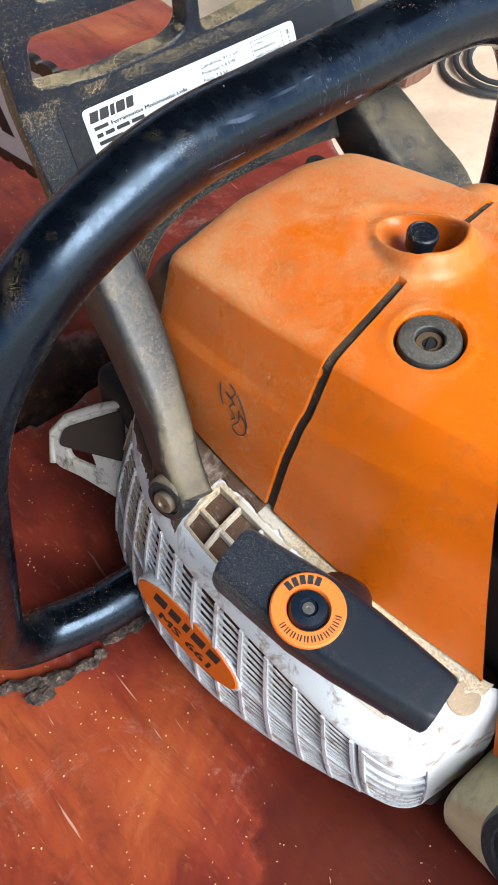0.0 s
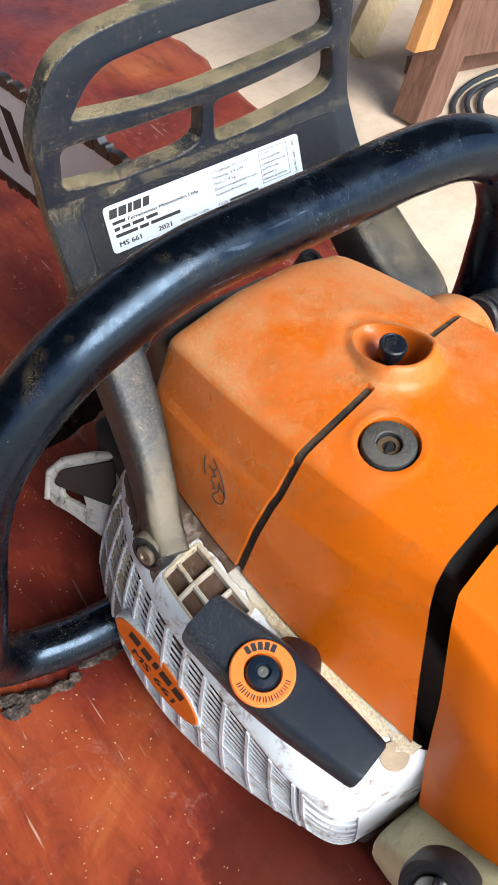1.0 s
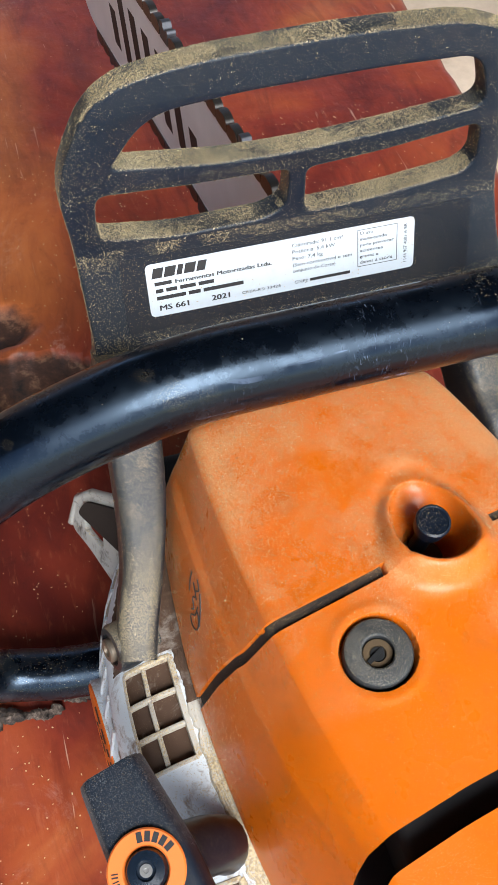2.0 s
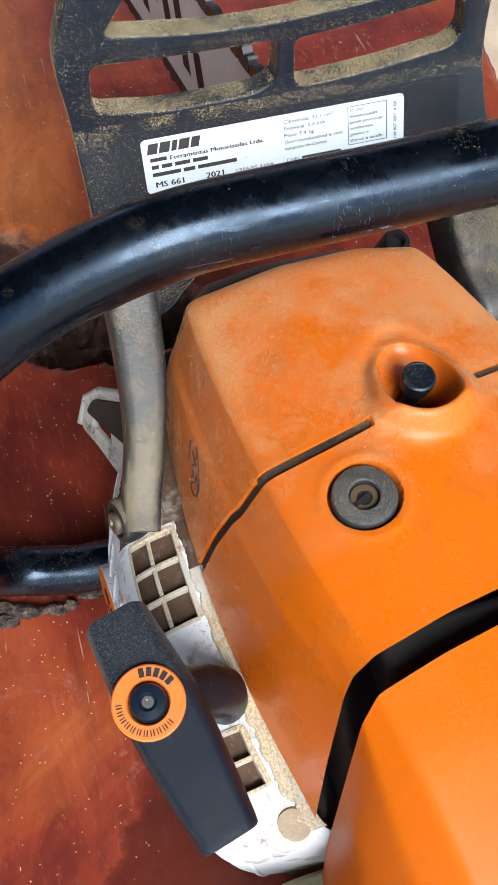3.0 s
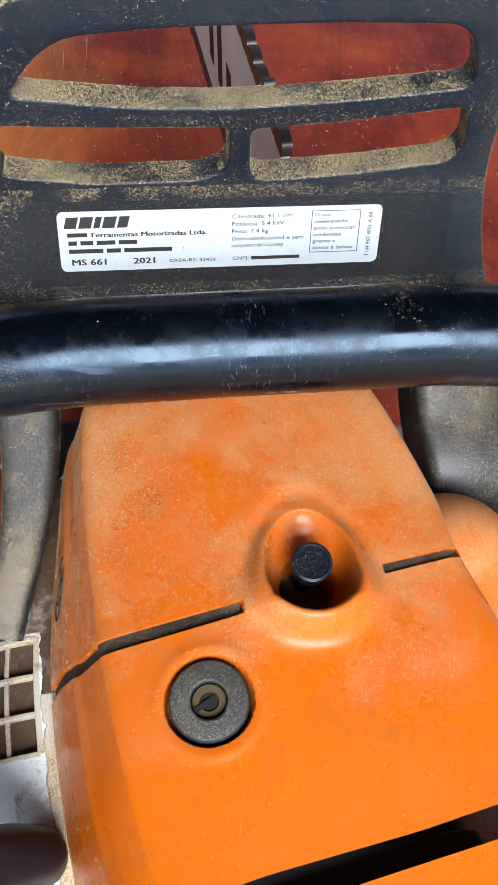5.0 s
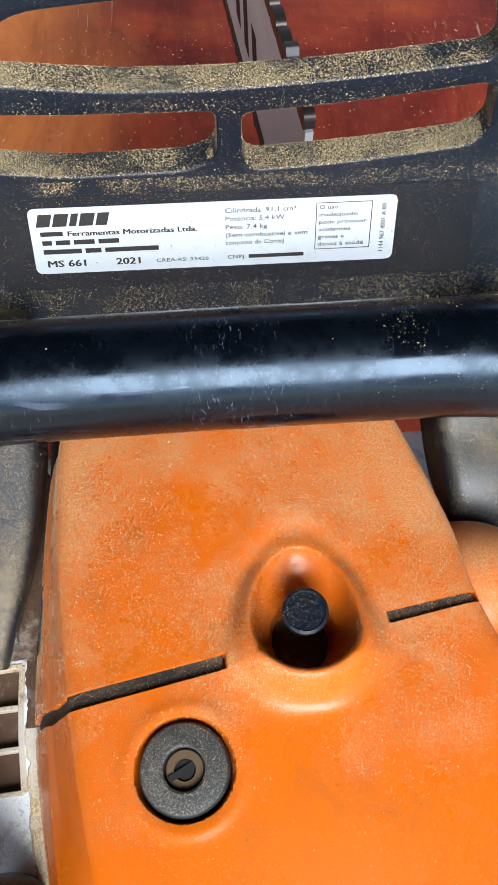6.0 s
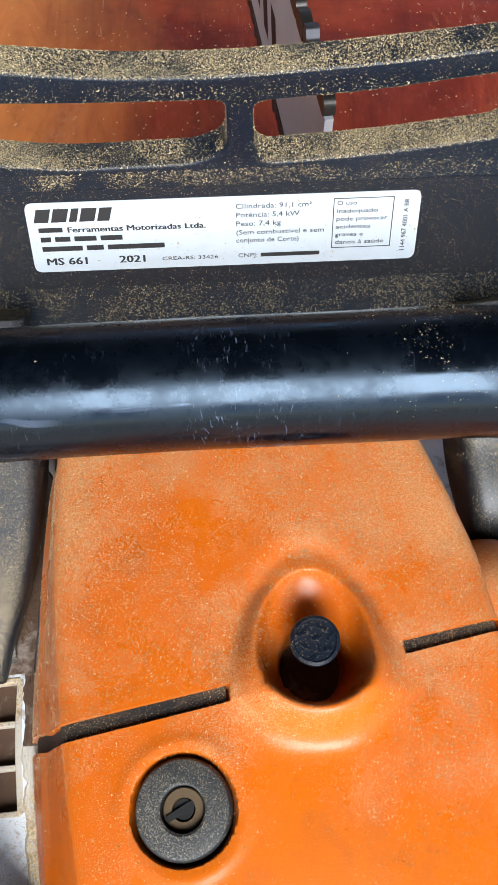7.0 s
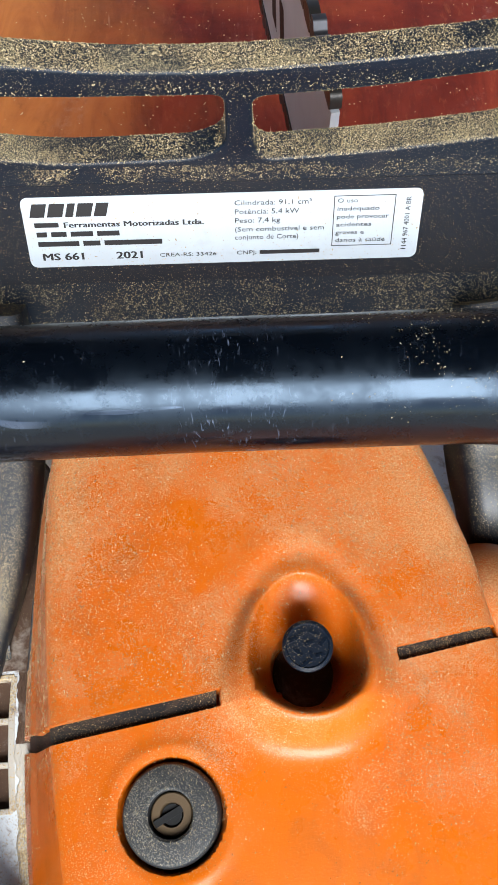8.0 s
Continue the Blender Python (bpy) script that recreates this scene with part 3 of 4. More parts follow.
# ---- starter housing
LOW = [Vector(p) for p in ((-66, 168, 33), (-88, 150, 33), (-103, 112, 33), (-111, 75, 33), (-112, 37, 33), (-107, 4, 33), (-97, -33, 33), (-85, -63, 33), (-72, -84, 33), (-40, -90, 33))]
RIM = [Vector(p) for p in ((-70, 132, 150), (-84, 116, 151), (-98, 90, 150), (-105, 65, 148), (-108, 36, 145), (-107, 4, 141), (-105, -31, 136), (-101, -62, 131), (-88, -86, 126), (-45, -94, 130))]
TOP = [Vector(p) for p in ((-58, 124, 168), (-62, 108, 170), (-67, 90, 172), (-71, 65, 173), (-71, 35, 174), (-69, 5, 170), (-65, -32, 166), (-60, -60, 162), (-53, -86, 157), (-38, -93, 148))]


def shell(u, v, out=0.0):
    """The starter housing's skin: v 0 at its foot, 1 at the rim, 2 at the cover's edge."""
    a, b, c = catmull(LOW, u), catmull(RIM, u), catmull(TOP, u)
    if v <= 1:
        p = a.lerp(b, v)
        n = Vector((-1, 0, 0.1))
        d = catmull(LOW, min(u + 0.01, 1)) - catmull(LOW, max(u - 0.01, 0))
        n = Vector((d.y, -d.x, 0)).normalized()
        return p + n * (3.0 * math.sin(math.pi * v) + out)
    w = v - 1
    mid = b.lerp(c, 0.22) + Vector((-3, 0, 13))
    p = b * (1 - w) ** 2 + mid * 2 * w * (1 - w) + c * w * w
    return p + Vector((0, 0, out))


LOUVRE = (0.800, 0.905, 0.13, 0.93)
POCKETS = ((0.385, 0.548, 1.38, 1.88, 3, 2), (0.70, 0.80, 1.42, 1.86, 2, 2))


def sunk(u, v):
    """How deep the skin is let in behind the vents, the louvre and the pockets."""
    if 0.06 < u < 0.785 and 0.045 < v < 0.985:
        return -5.5
    if LOUVRE[0] < u < LOUVRE[1] and LOUVRE[2] < v < LOUVRE[3]:
        return -4.5
    for u0, u1, v0, v1, _, _ in POCKETS:
        if u0 < u < u1 and v0 < v < v1:
            return -6.0
    return 0.0


bm = bmesh.new()
v_lines = [0, 0.044, 0.05, 0.125, 0.135, 0.2, 0.35, 0.5, 0.65, 0.8, 0.925, 0.935, 0.98, 0.986, 1.0] + [1.04 + 0.02 * k for k in range(49)]
grid(bm, [[shell(i / 240, v, sunk(i / 240, v)) for i in range(241)] for v in v_lines])
house = part("starter_housing", bm, white_shell, saw, "white plastic starter housing stained with brown dirt", angle=60)
CELLS = [0.07, 0.13, 0.19, 0.245, 0.30, 0.345, 0.395, 0.45, 0.505, 0.56, 0.61, 0.665, 0.72, 0.775]


def strip(u0, u1, v0, v1, out0, out1, n=6, across=1):
    """A bar or crust that follows the housing's skin."""
    bm = bmesh.new()
    rings = []
    for i in range(n + 1):
        u = lerp(u0, u1, i / n)
        low = [shell(u, lerp(v0, v1, j / across), out0) for j in range(across + 1)]
        high = [shell(u, lerp(v0, v1, j / across), out1) for j in range(across + 1)]
        rings.append(low + high[::-1])
    loft(bm, rings)
    return bm


# dark sheet that paints the shade behind the dirty slats
part("vent_backing", strip(0.06, 0.785, 0.05, 0.98, -5.6, -4.2, 90, 8), vent_dark, house, smooth=False)
for a, b in zip(CELLS, CELLS[1:]):
    for k in range(17):
        v = 0.058 + 0.0545 * k
        part("slat", strip(a + 0.003, b - 0.003, v, v + (0.010 if a < 0.5 else 0.014), -0.8, 0.0, 3), white_muddy if a < 0.28 else white_shell, house, smooth=False)
    part("rib", strip(b - 0.0035, b + 0.0035, 0.045, 0.985, -4.8, 0.9, 2, 6), white_shell, house, smooth=False)
part("rib", strip(0.062, 0.070, 0.045, 0.985, -4.8, 0.9, 2, 6), white_muddy, house, smooth=False)
part("rib", strip(0.07, 0.775, 0.50, 0.525, -4.8, 0.8, 40), white_shell, house, smooth=False)

# oval badge
c0 = shell(0.435, 0.5, 0)
du = (shell(0.47, 0.5) - shell(0.40, 0.5)).normalized()
badge_m = along((-1, -0.06, 0.08), c0, du)
for name, ax, ay, h0, h1, mat in (("badge_rim", 39, 20, -7, 0.6, white_shell), ("badge", 37.5, 18.5, 0, 1.4, badge_orange)):
    bm = bmesh.new()
    rings = []
    for s, h in ((1.0, h0), (1.0, h1 - 0.5), (0.985, h1), (0.0001, h1)):
        rings.append([badge_m @ Vector((ax * s * math.cos(a), ay * s * math.sin(a), h)) for a in (2 * math.pi * k / 64 for k in range(64))])
    loft(bm, rings)
    part(name, bm, mat, house, "orange oval name badge" if name == "badge" else "")
bm = bmesh.new()
bars(bm, badge_m, -25, 2, (9, 8, 4, 9, 8), 9, 2.5, 2.5, 1.55)
part("badge_mark", bm, ink, house, "black slanted bars of a mark")
part("lettering", letters("MS 661", 7.5, badge_m @ Matrix.Translation((-22, -11, 1.5)), 0.25, 42), ink, house)

# guard arm seat, dirt, pockets on top of the housing
def skin(u, v):
    p = shell(u, v)
    n = (shell(u + 0.01, v) - p).cross(shell(u, v + 0.02) - p).normalized()
    return along(n if n.z > 0 else -n, p, shell(u + 0.01, v) - p)


def pockets(u0, u1, v0, v1, cols, rows_):
    part("pocket_floor", strip(u0, u1, v0, v1, -6.2, -4.6, 12, 8), brown_dirt, house)
    for i in range(cols + 1):
        u = lerp(u0, u1, i / cols)
        part("rib", strip(u - 0.0035, u + 0.0035, v0, v1, -6, 0.4 if i in (0, cols) else -0.6, 2, 8), white_muddy, house, bevel=0.5)
    for j in range(rows_ + 1):
        v = lerp(v0, v1, j / rows_)
        part("rib", strip(u0, u1, v - 0.022, v + 0.022, -6, 0.4 if j in (0, rows_) else -1.2, 12), white_muddy, house, bevel=0.5)


for spot in POCKETS:
    pockets(*spot)

def crust(u0, u1, v0, v1, wave, material, label=""):
    """Caked dirt on the housing's skin, with a ragged lower edge that thins out."""
    bm = bmesh.new()
    rows = []
    for i in range(121):
        u = lerp(u0, u1, i / 120)
        low = v0 + wave * (noise.noise((u * 34, v0 * 9, 1)) + 0.5 * noise.noise((u * 110, v0 * 9, 4)))
        rows.append([shell(u, lerp(low, v1, j / 20), -0.4 + 1.3 * min(1, j / 3) + 0.5 * noise.noise((u * 90, j * 0.7, 2))) for j in range(21)])
    grid(bm, rows)
    part("mud_crust", bm, material, house, label)


crust(0.02, 0.378, 1.16, 2.0, 0.10, brown_dirt, "caked brown mud")
crust(0.378, 0.47, 1.91, 2.0, 0.03, brown_dirt, "caked brown mud")
crust(0.47, 0.90, 1.90, 2.02, 0.05, white_muddy)

bm = bmesh.new()
turned(bm, [(7.2, -1.0), (6.8, 0.2), (5, 0.5), (3, 0.3), (0.3, 0.1)], skin(0.872, 1.86), 24)
part("dirt_dimple", bm, tan_dirt, house, "dimple caked with brown dirt")

# rear louvre
u0, u1, v0, v1 = LOUVRE
part("louvre_backing", strip(u0, u1, v0, v1, -4.6, -3.6, 10, 6), brown_dirt, house)
for a, b, c, d in ((u0 - 0.006, u0, v0, v1), (u1, u1 + 0.006, v0, v1), (u0 - 0.006, u1 + 0.006, v0 - 0.03, v0), (u0 - 0.006, u1 + 0.006, v1, v1 + 0.03)):
    part("louvre_frame", strip(a, b, c, d, -4.6, 0.8, 8, 6), white_shell, house, bevel=0.4)
for k in range(6):
    v = lerp(v0, v1, (k + 0.45) / 6.2)
    part("slat", strip(u0, u1, v, v + 0.055, -3.6, -0.4, 8), white_shell, house, bevel=0.4)

# front lug of the housing
lug_white = dusted("white_plastic_sooty", (0.42, 0.41, 0.38), 0.5, 0.5, 0.5, stain=(0.03, 0.02, 0.015), stained=1.0, film=0.6, flat=0.3)
lug_m = along(Vector((-0.85, -0.38, 0.36)), (-80, 130, 96), (-0.42, 0.9, -0.1)) @ Matrix.Rotation(math.pi, 4, "X") @ Matrix.Translation((0, 0, -4))
bm = plate([rounded([(0, -18), (34, -8), (50, -6), (54, 14), (44, 26), (0, 52)], [3, 6, 5, 6, 8, 4]), rounded([(22, 0), (40, 2), (42, 14), (30, 20)], 4)], 4, 1.0)
bmesh.ops.transform(bm, matrix=lug_m, verts=bm.verts)
part("front_lug", bm, lug_white, saw, "white plastic lug with a slotted hole, muddy")
# dark plate in place of the shade inside the lug's hollow
bm = plate([rounded([(2, 12), (46, 10), (42, 22), (4, 44)], 4)], 2, 0.3)
bmesh.ops.transform(bm, matrix=lug_m @ Matrix.Translation((0, 0, -2.2)), verts=bm.verts)
part("lug_dark_fill", bm, vent_dark, saw, "dark plate painting the shaded, dirty hollow of the lug")
bm = bmesh.new()
rod(bm, [lug_m @ Vector(p) for p in ((0, 50, -2), (22, 39, 1), (42, 27, 2), (52, 15, 2), (52, -4, 1))], 2.4, 10)
part("lug_flange", bm, lug_white, saw)
bm = bmesh.new()
box(bm, (10, 12, 9), (30, 30, 10))
bmesh.ops.transform(bm, matrix=lug_m, verts=bm.verts)
part("lug_body", bm, brown_dirt, saw, bevel=4)
bm = bmesh.new()
box(bm, (-30, 138, 92), (90, 60, 120))
part("front_casing", bm, dark_inside, saw, "dark dirty front casing", bevel=8)
bm = bmesh.new()
loft(bm, [[(x, p.x, p.y) for p in rounded([(130, 150), (128, 222 - d), (144, 228 - d), (158, 212 - d), (158, 150)], 9, 5)] for x, d in ((-40, 14), (-34, 6), (-10, 0), (30, 0), (44, 5), (48, 14))])
part("muffler", bm, plain("sooty_steel", (0.09, 0.08, 0.065), 0.45, 0.5, 0.7, 60), saw, "sooty dull steel muffler")
bm = bmesh.new()
turned(bm, [(7, -10), (7, 6), (6, 7), (3.6, 7), (3.4, 3), (0.3, 3)], along((0.2, -0.3, 1), (56, 140, 226)), 24)
part("muffler_bolt", bm, plain("dark_bolt", (0.03, 0.03, 0.032), 0.45, 0.6), saw)

# starter grip
cap_black = plain("cap_plastic", (0.006, 0.012, 0.022), 0.25, 0, 0.4, 200)
G0, G1 = Vector((-113, 0, 216)), Vector((-91, -87, 199))
gdir = (G1 - G0).normalized()
gm = along(Vector((-0.10, -0.17, 1)), G0, gdir)
glen = (G1 - G0).length
bm = bmesh.new()
rings = []
for s, w, t in ((0.0, 20, 12), (0.008, 22.5, 14), (0.03, 23.5, 15), (0.2, 26, 16), (0.40, 29, 17), (0.6, 28, 16), (0.8, 25, 14), (0.96, 22, 12.5), (0.99, 21, 12), (1.0, 19, 10)):
    rings.append([gm @ Vector((s * glen, p.x, p.y)) for p in rounded([(-w / 2, -t), (w / 2, -t), (w / 2 + 1, -3), (w / 2 - 2, 4), (-w / 2 + 2, 4), (-w / 2 - 1, -3)], 2.6, 4)])
loft(bm, rings)
grip = part("starter_grip", bm, grip_black, saw, "black rubber pull-start grip with an orange ring", angle=50)
rm = Matrix.Translation(Vector((-107.5, -36, 214))) @ along(Vector((-0.10, -0.17, 1)), (0, 0, 0), gdir)
bm = bmesh.new()
turned(bm, [(13.6, 0), (13.6, 2.2), (13.0, 2.8), (8.2, 2.8), (7.6, 2.0), (7.4, 0)], rm, 48)
part("ring", bm, ring_orange, grip, "orange plastic ring with faint dark lettering")
bm = bmesh.new()
turned(bm, [(7.0, 0), (7.2, 2), (6.4, 4.2), (3.4, 4.6), (3.0, 3.6), (0.3, 3.4)], rm, 36)
part("cap", bm, cap_black, grip)
bm = bmesh.new()
turned(bm, [(2.2, 3.0), (2.2, 3.9), (0.9, 3.9), (0.7, 3.5), (0.2, 3.5)], rm, 16)
part("cap_screw", bm, steel, grip)
bm = bmesh.new()
for k in range(5):
    a = radians(165 - 15 * k)
    bars(bm, rm @ Matrix.Rotation(a - math.pi / 2, 4, "Z") @ Matrix.Translation((-1.2, 9.0, 2.85)), 0, 0, (2.0,), 3.4, 0)
for k in range(11):
    a = radians(250 + 13 * k)
    bars(bm, rm @ Matrix.Rotation(a - math.pi / 2, 4, "Z") @ Matrix.Translation((-0.7, 9.6, 2.85)), 0, 0, (0.5, 0.4), 2.3, 0.6)
part("ring_mark", bm, ink, grip)
bm = bmesh.new()
rod(bm, [(-108, -34, 206), (-98, -32, 196), (-85, -30, 187), (-78, -29, 175), (-76, -29, 160)], lambda s: lerp(12, 10, s), 20)
part("grip_neck", bm, black_clean, grip)
# ---- tubular handlebar
HANDLE = [Vector(p) for p in ((104, 76, 120), (130, 76, 195), (133, 76, 245), (128, 76, 282), (112, 79, 311), (88, 82.5, 322), (58, 85.5, 323), (20, 86.5, 321), (-20, 86.5, 320), (-60, 85.5, 319), (-92, 84, 312), (-126, 82, 297), (-156, 83, 266), (-172, 87, 222), (-180, 95, 155), (-185, 105, 96), (-185, 112, 66), (-177, 116, 42), (-159, 116, 30), (-130, 110, 28), (-100, 106, 30), (-60, 100, 32))]
bm = bmesh.new()
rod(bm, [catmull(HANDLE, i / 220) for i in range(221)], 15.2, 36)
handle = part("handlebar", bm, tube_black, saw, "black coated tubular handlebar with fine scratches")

# ---- hand guard
def guard_y(z, x=4.0):
    """The guard's front face: leaning back up to the slots, then nearly upright and slightly skewed."""
    if z < 300:
        y = 154 + 0.43 * (z - 275)
    else:
        y = 164.75 + 1.2 * math.sin(min(1, (z - 300) / 8) * math.pi / 2) + 0.03 * max(0, z - 345)
    return y + 0.011 * x + 0.02 * (x - 4) * min(1, max(0, (z - 296) / 20))


outer = rounded([(-92, 232), (-82, 262), (-84, 310), (-88, 338), (-72, 372), (-40, 378), (20, 380), (66, 378), (90, 368), (93, 325), (98, 280), (112, 245), (104, 226), (84, 239), (49, 243), (14, 245), (-21, 244), (-42, 238), (-58, 222), (-76, 222)], [6, 10, 14, 14, 26, 20, 20, 16, 16, 20, 20, 10, 8, 10, 14, 14, 14, 14, 12, 5])
win1 = rounded([(-68, 342), (-54, 361), (-20, 364), (30, 365), (72, 364), (80, 342), (40, 338), (0, 336), (-30, 337)], [3, 12, 10, 10, 9, 8, 12, 12, 12])
win2 = rounded([(-75, 310), (-74, 331), (-40, 329), (0.5, 328), (0.8, 310), (-8, 306), (-45, 305.5)], [6, 5, 8, 3.5, 7, 6, 8])
win3 = rounded([(7.5, 327), (40, 329), (80, 334), (83, 316), (78, 311), (45, 307), (9, 305)], [4, 8, 5, 6, 6, 8, 6])
bm = plate([outer, win1, win2, win3], 10.5, 1.3)
for k in range(1, 26):
    bmesh.ops.bisect_plane(bm, geom=bm.verts[:] + bm.edges[:] + bm.faces[:], plane_co=(0, 222 + k * 6.2, 0), plane_no=(0, 1, 0))
for v in bm.verts:
    x, z, d = v.co
    v.co = Vector((x, guard_y(z, x) + d, z))
guard = part("hand_guard", bm, black_dusty, saw, "black plastic hand guard with slots, ledges thick with sawdust", angle=30)

g_n = Vector((0.011, -1, 0.43)).normalized()
field_m = along(g_n, (0, guard_y(275, 0), 275), (1, 0.011, 0))
bm = plate([rounded([(-68, -6), (84, -6), (84, 26), (-68, 26)], 2)], 0.5)
bmesh.ops.transform(bm, matrix=field_m, verts=bm.verts)
part("label_field", bm, black_clean, guard, "smooth clean panel round the sticker")
bm = plate([rounded([(-58, 0), (58, 0), (58, 22.5), (-58, 22.5)], 2.5)], 0.75)
bmesh.ops.transform(bm, matrix=field_m, verts=bm.verts)
part("sticker", bm, paper, guard, "white printed data sticker")
sm = field_m @ Matrix.Translation((-58, 0, 0.85))


def write(text, x, y, h, width=None, shear=0.0):
    part("lettering", letters(text, h, sm @ Matrix.Translation((x, y, 0)), shear, width), ink, guard)


for x, y, ws, h, gap, slant in ((2.0, 16.4, (4.2, 4.4, 2.2, 4.4, 3.6), 4.2, 0.8, 1.2), (3.0, 13.2, (7.0,), 1.5, 0, 0), (3.2, 10.1, (3.0, 4.5, 6.5, 6.5), 1.6, 1.2, 0), (3.2, 7.0, (12.0, 5.0, 17.0), 1.6, 1.2, 0), (68.5, 2.6, (18,), 1.3, 0, 0)):
    for w in ws:
        bm = bmesh.new()
        bars(bm, sm, x, y, (w,), h, 0, slant)
        part("mark", bm, ink, guard)
        x += w + gap
write("Ferramentas Motorizadas Ltda.", 11.2, 13.0, 1.7, 41)
write("MS 661", 3.6, 2.4, 2.3, 12.5)
write("2021", 25.5, 2.4, 2.3, 8)
write("CREA-RS: 33426", 38.5, 2.6, 1.2, 17)
write("CNPJ:", 61.5, 2.6, 1.3, 6)
write("Cilindrada: 91,1 cm\u00b3", 61, 18.6, 1.6, 22.5)
write("Pot\u00eancia: 5,4 kW", 61, 15.8, 1.6, 19)
write("Peso: 7,4 kg", 61, 13.0, 1.6, 13.5)
write("(Sem combust\u00edvel e sem", 61, 10.2, 1.5, 26.5)
write("conjunto de Corte)", 61, 7.6, 1.5, 19)
for k, (line, w) in enumerate((("O uso", 6), ("inadequado", 12.5), ("pode provocar", 15.5), ("acidentes", 10.5), ("graves e", 8.5), ("danos \u00e0 sa\u00fade", 15))):
    write(line, 91, 18.6 - 2.55 * k, 1.35, w)
bm = bmesh.new()
for x, y, w, h in ((90, 4.6, 18, 0.25), (90, 20.6, 18, 0.25), (90, 4.6, 0.25, 16.2), (107.8, 4.6, 0.25, 16.2)):
    bars(bm, sm, x, y, (w,), h, 0)
part("sticker_frame", bm, ink, guard)
part("lettering", letters("1144 967 4001 A BR", 1.5, sm @ Matrix.Translation((112.6, 2.5, 0)) @ Matrix.Rotation(math.pi / 2, 4, "Z"), 0, 17.5), ink, guard)

# guard arms
def arm(path, widths, name):
    """A tapered moulded bar; widths: (across, deep) at each point."""
    bm = bmesh.new()
    rings = []
    n = 24
    for i in range(n + 1):
        s = i / n
        p = catmull(path, s)
        d = (catmull(path, min(s + 0.03, 1)) - catmull(path, max(s - 0.03, 0))).normalized()
        side = Vector((1, 0, 0))
        side = (side - d * side.dot(d)).normalized()
        up = side.cross(d)
        w, t = catmull([Vector((a, b, 0)) for a, b in widths], s).xy
        rings.append([p + side * q.x + up * q.y for q in rounded([(-w / 2, -t / 2), (w / 2, -t / 2), (w / 2, t / 2), (-w / 2, t / 2)], 5, 3)])
    loft(bm, rings)
    return part(name, bm, arm_black, guard, "dusty black guard arm")


arm([Vector(p) for p in ((-73, 150, 262), (-74, 134, 239), (-76, 112, 211), (-81, 90, 189), (-88, 70, 175), (-92, 54, 168))], ((22, 24), (23, 30), (21, 30), (18, 27), (18, 22), (17, 17)), "guard_arm")
arm([Vector(p) for p in ((86, 150, 258), (88, 134, 246), (90, 112, 232), (92, 92, 222), (93, 80, 205))], ((28, 26), (32, 30), (34, 30), (32, 30), (28, 26)), "guard_arm")
bm = bmesh.new()
turned(bm, [(11, -18), (11, 0), (10, 1.6), (7.4, 2.0), (7.0, 0.4), (0.3, 0.4)], along((-1, -0.25, 0.2), (-100.5, 62, 168.5)), 32)
part("pivot_boss", bm, arm_black, guard)
bm = bmesh.new()
turned(bm, [(5.4, 0), (5.4, 2.6), (4.6, 3.4), (2.6, 3.4), (2.2, 2.2), (0.3, 2.2)], along((-1, -0.25, 0.2), (-101, 61.9, 168.6)), 24)
part("pivot_bolt", bm, plain("dirty_steel", (0.20, 0.16, 0.12), 0.5, 0.7), guard)
bm = bmesh.new()
turned(bm, [(15, -20), (15, 2), (12, 5), (6, 6), (0.3, 6.2)], along((-0.2, -0.1, 1), (-80, 72, 164)), 32)
part("arm_seat", bm, brown_dirt, saw)

# ---- guide bar and chain
bar_o = Vector((57.5, 300, 132))
bar_d = Vector((-0.103, 1, -0.056)).normalized()
bar_s = Vector((1, 0.103, 0)).normalized()
bar_u = bar_s.cross(bar_d).normalized()


def bar_at(s, h, w=0.0):
    return bar_o + bar_d * s + bar_u * h + bar_s * w


def bar_half(s):
    """Half the bar's height at s millimetres along it."""
    if s > 400:
        return 52 * math.sqrt(max(0.0, 1 - ((s - 400) / 54) ** 2))
    return 52.0


out = [(s, bar_half(s)) for s in [10 + 19.5 * i for i in range(20)] + [400 + 54 * math.sin(k * math.pi / 24) for k in range(13)]]
out = out + [(s, -h) for s, h in reversed(out[:-1])]
bm = bmesh.new()
grid(bm, [[bar_at(s, h * 0.86, w) for s, h in out] for w in (-2.2, 2.2)], True)
for w in (-2.2, 2.2):
    bm.faces.new([bm.verts.new(bar_at(s, h * 0.86, w)) for s, h in out])
bmesh.ops.remove_doubles(bm, verts=bm.verts, dist=0.01)
bar = part("guide_bar", bm, plain("bar_steel", (0.60, 0.62, 0.64), 0.4, 0.1, 0.12, 40), saw, "pale grey steel guide bar with dark printed stripes", smooth=False)
bm = bmesh.new()
for s, h0, h1 in ((s + 45, a, b) for s, a, b in ((96, -26, 4), (128, -26, 26), (160, -26, 26), (192, -4, 26), (224, -26, 26), (256, -26, 26), (288, -26, 4))):
    vs = [bar_at(s + h0 * 0.4, h0, -2.35), bar_at(s + 17 + h0 * 0.4, h0, -2.35), bar_at(s + 17 + h1 * 0.4, h1, -2.35), bar_at(s + h1 * 0.4, h1, -2.35)]
    bm = bmesh.new()
    bm.faces.new([bm.verts.new(p) for p in vs])
    part("bar_mark", bm, ink, bar, "plain dark slanted shape")

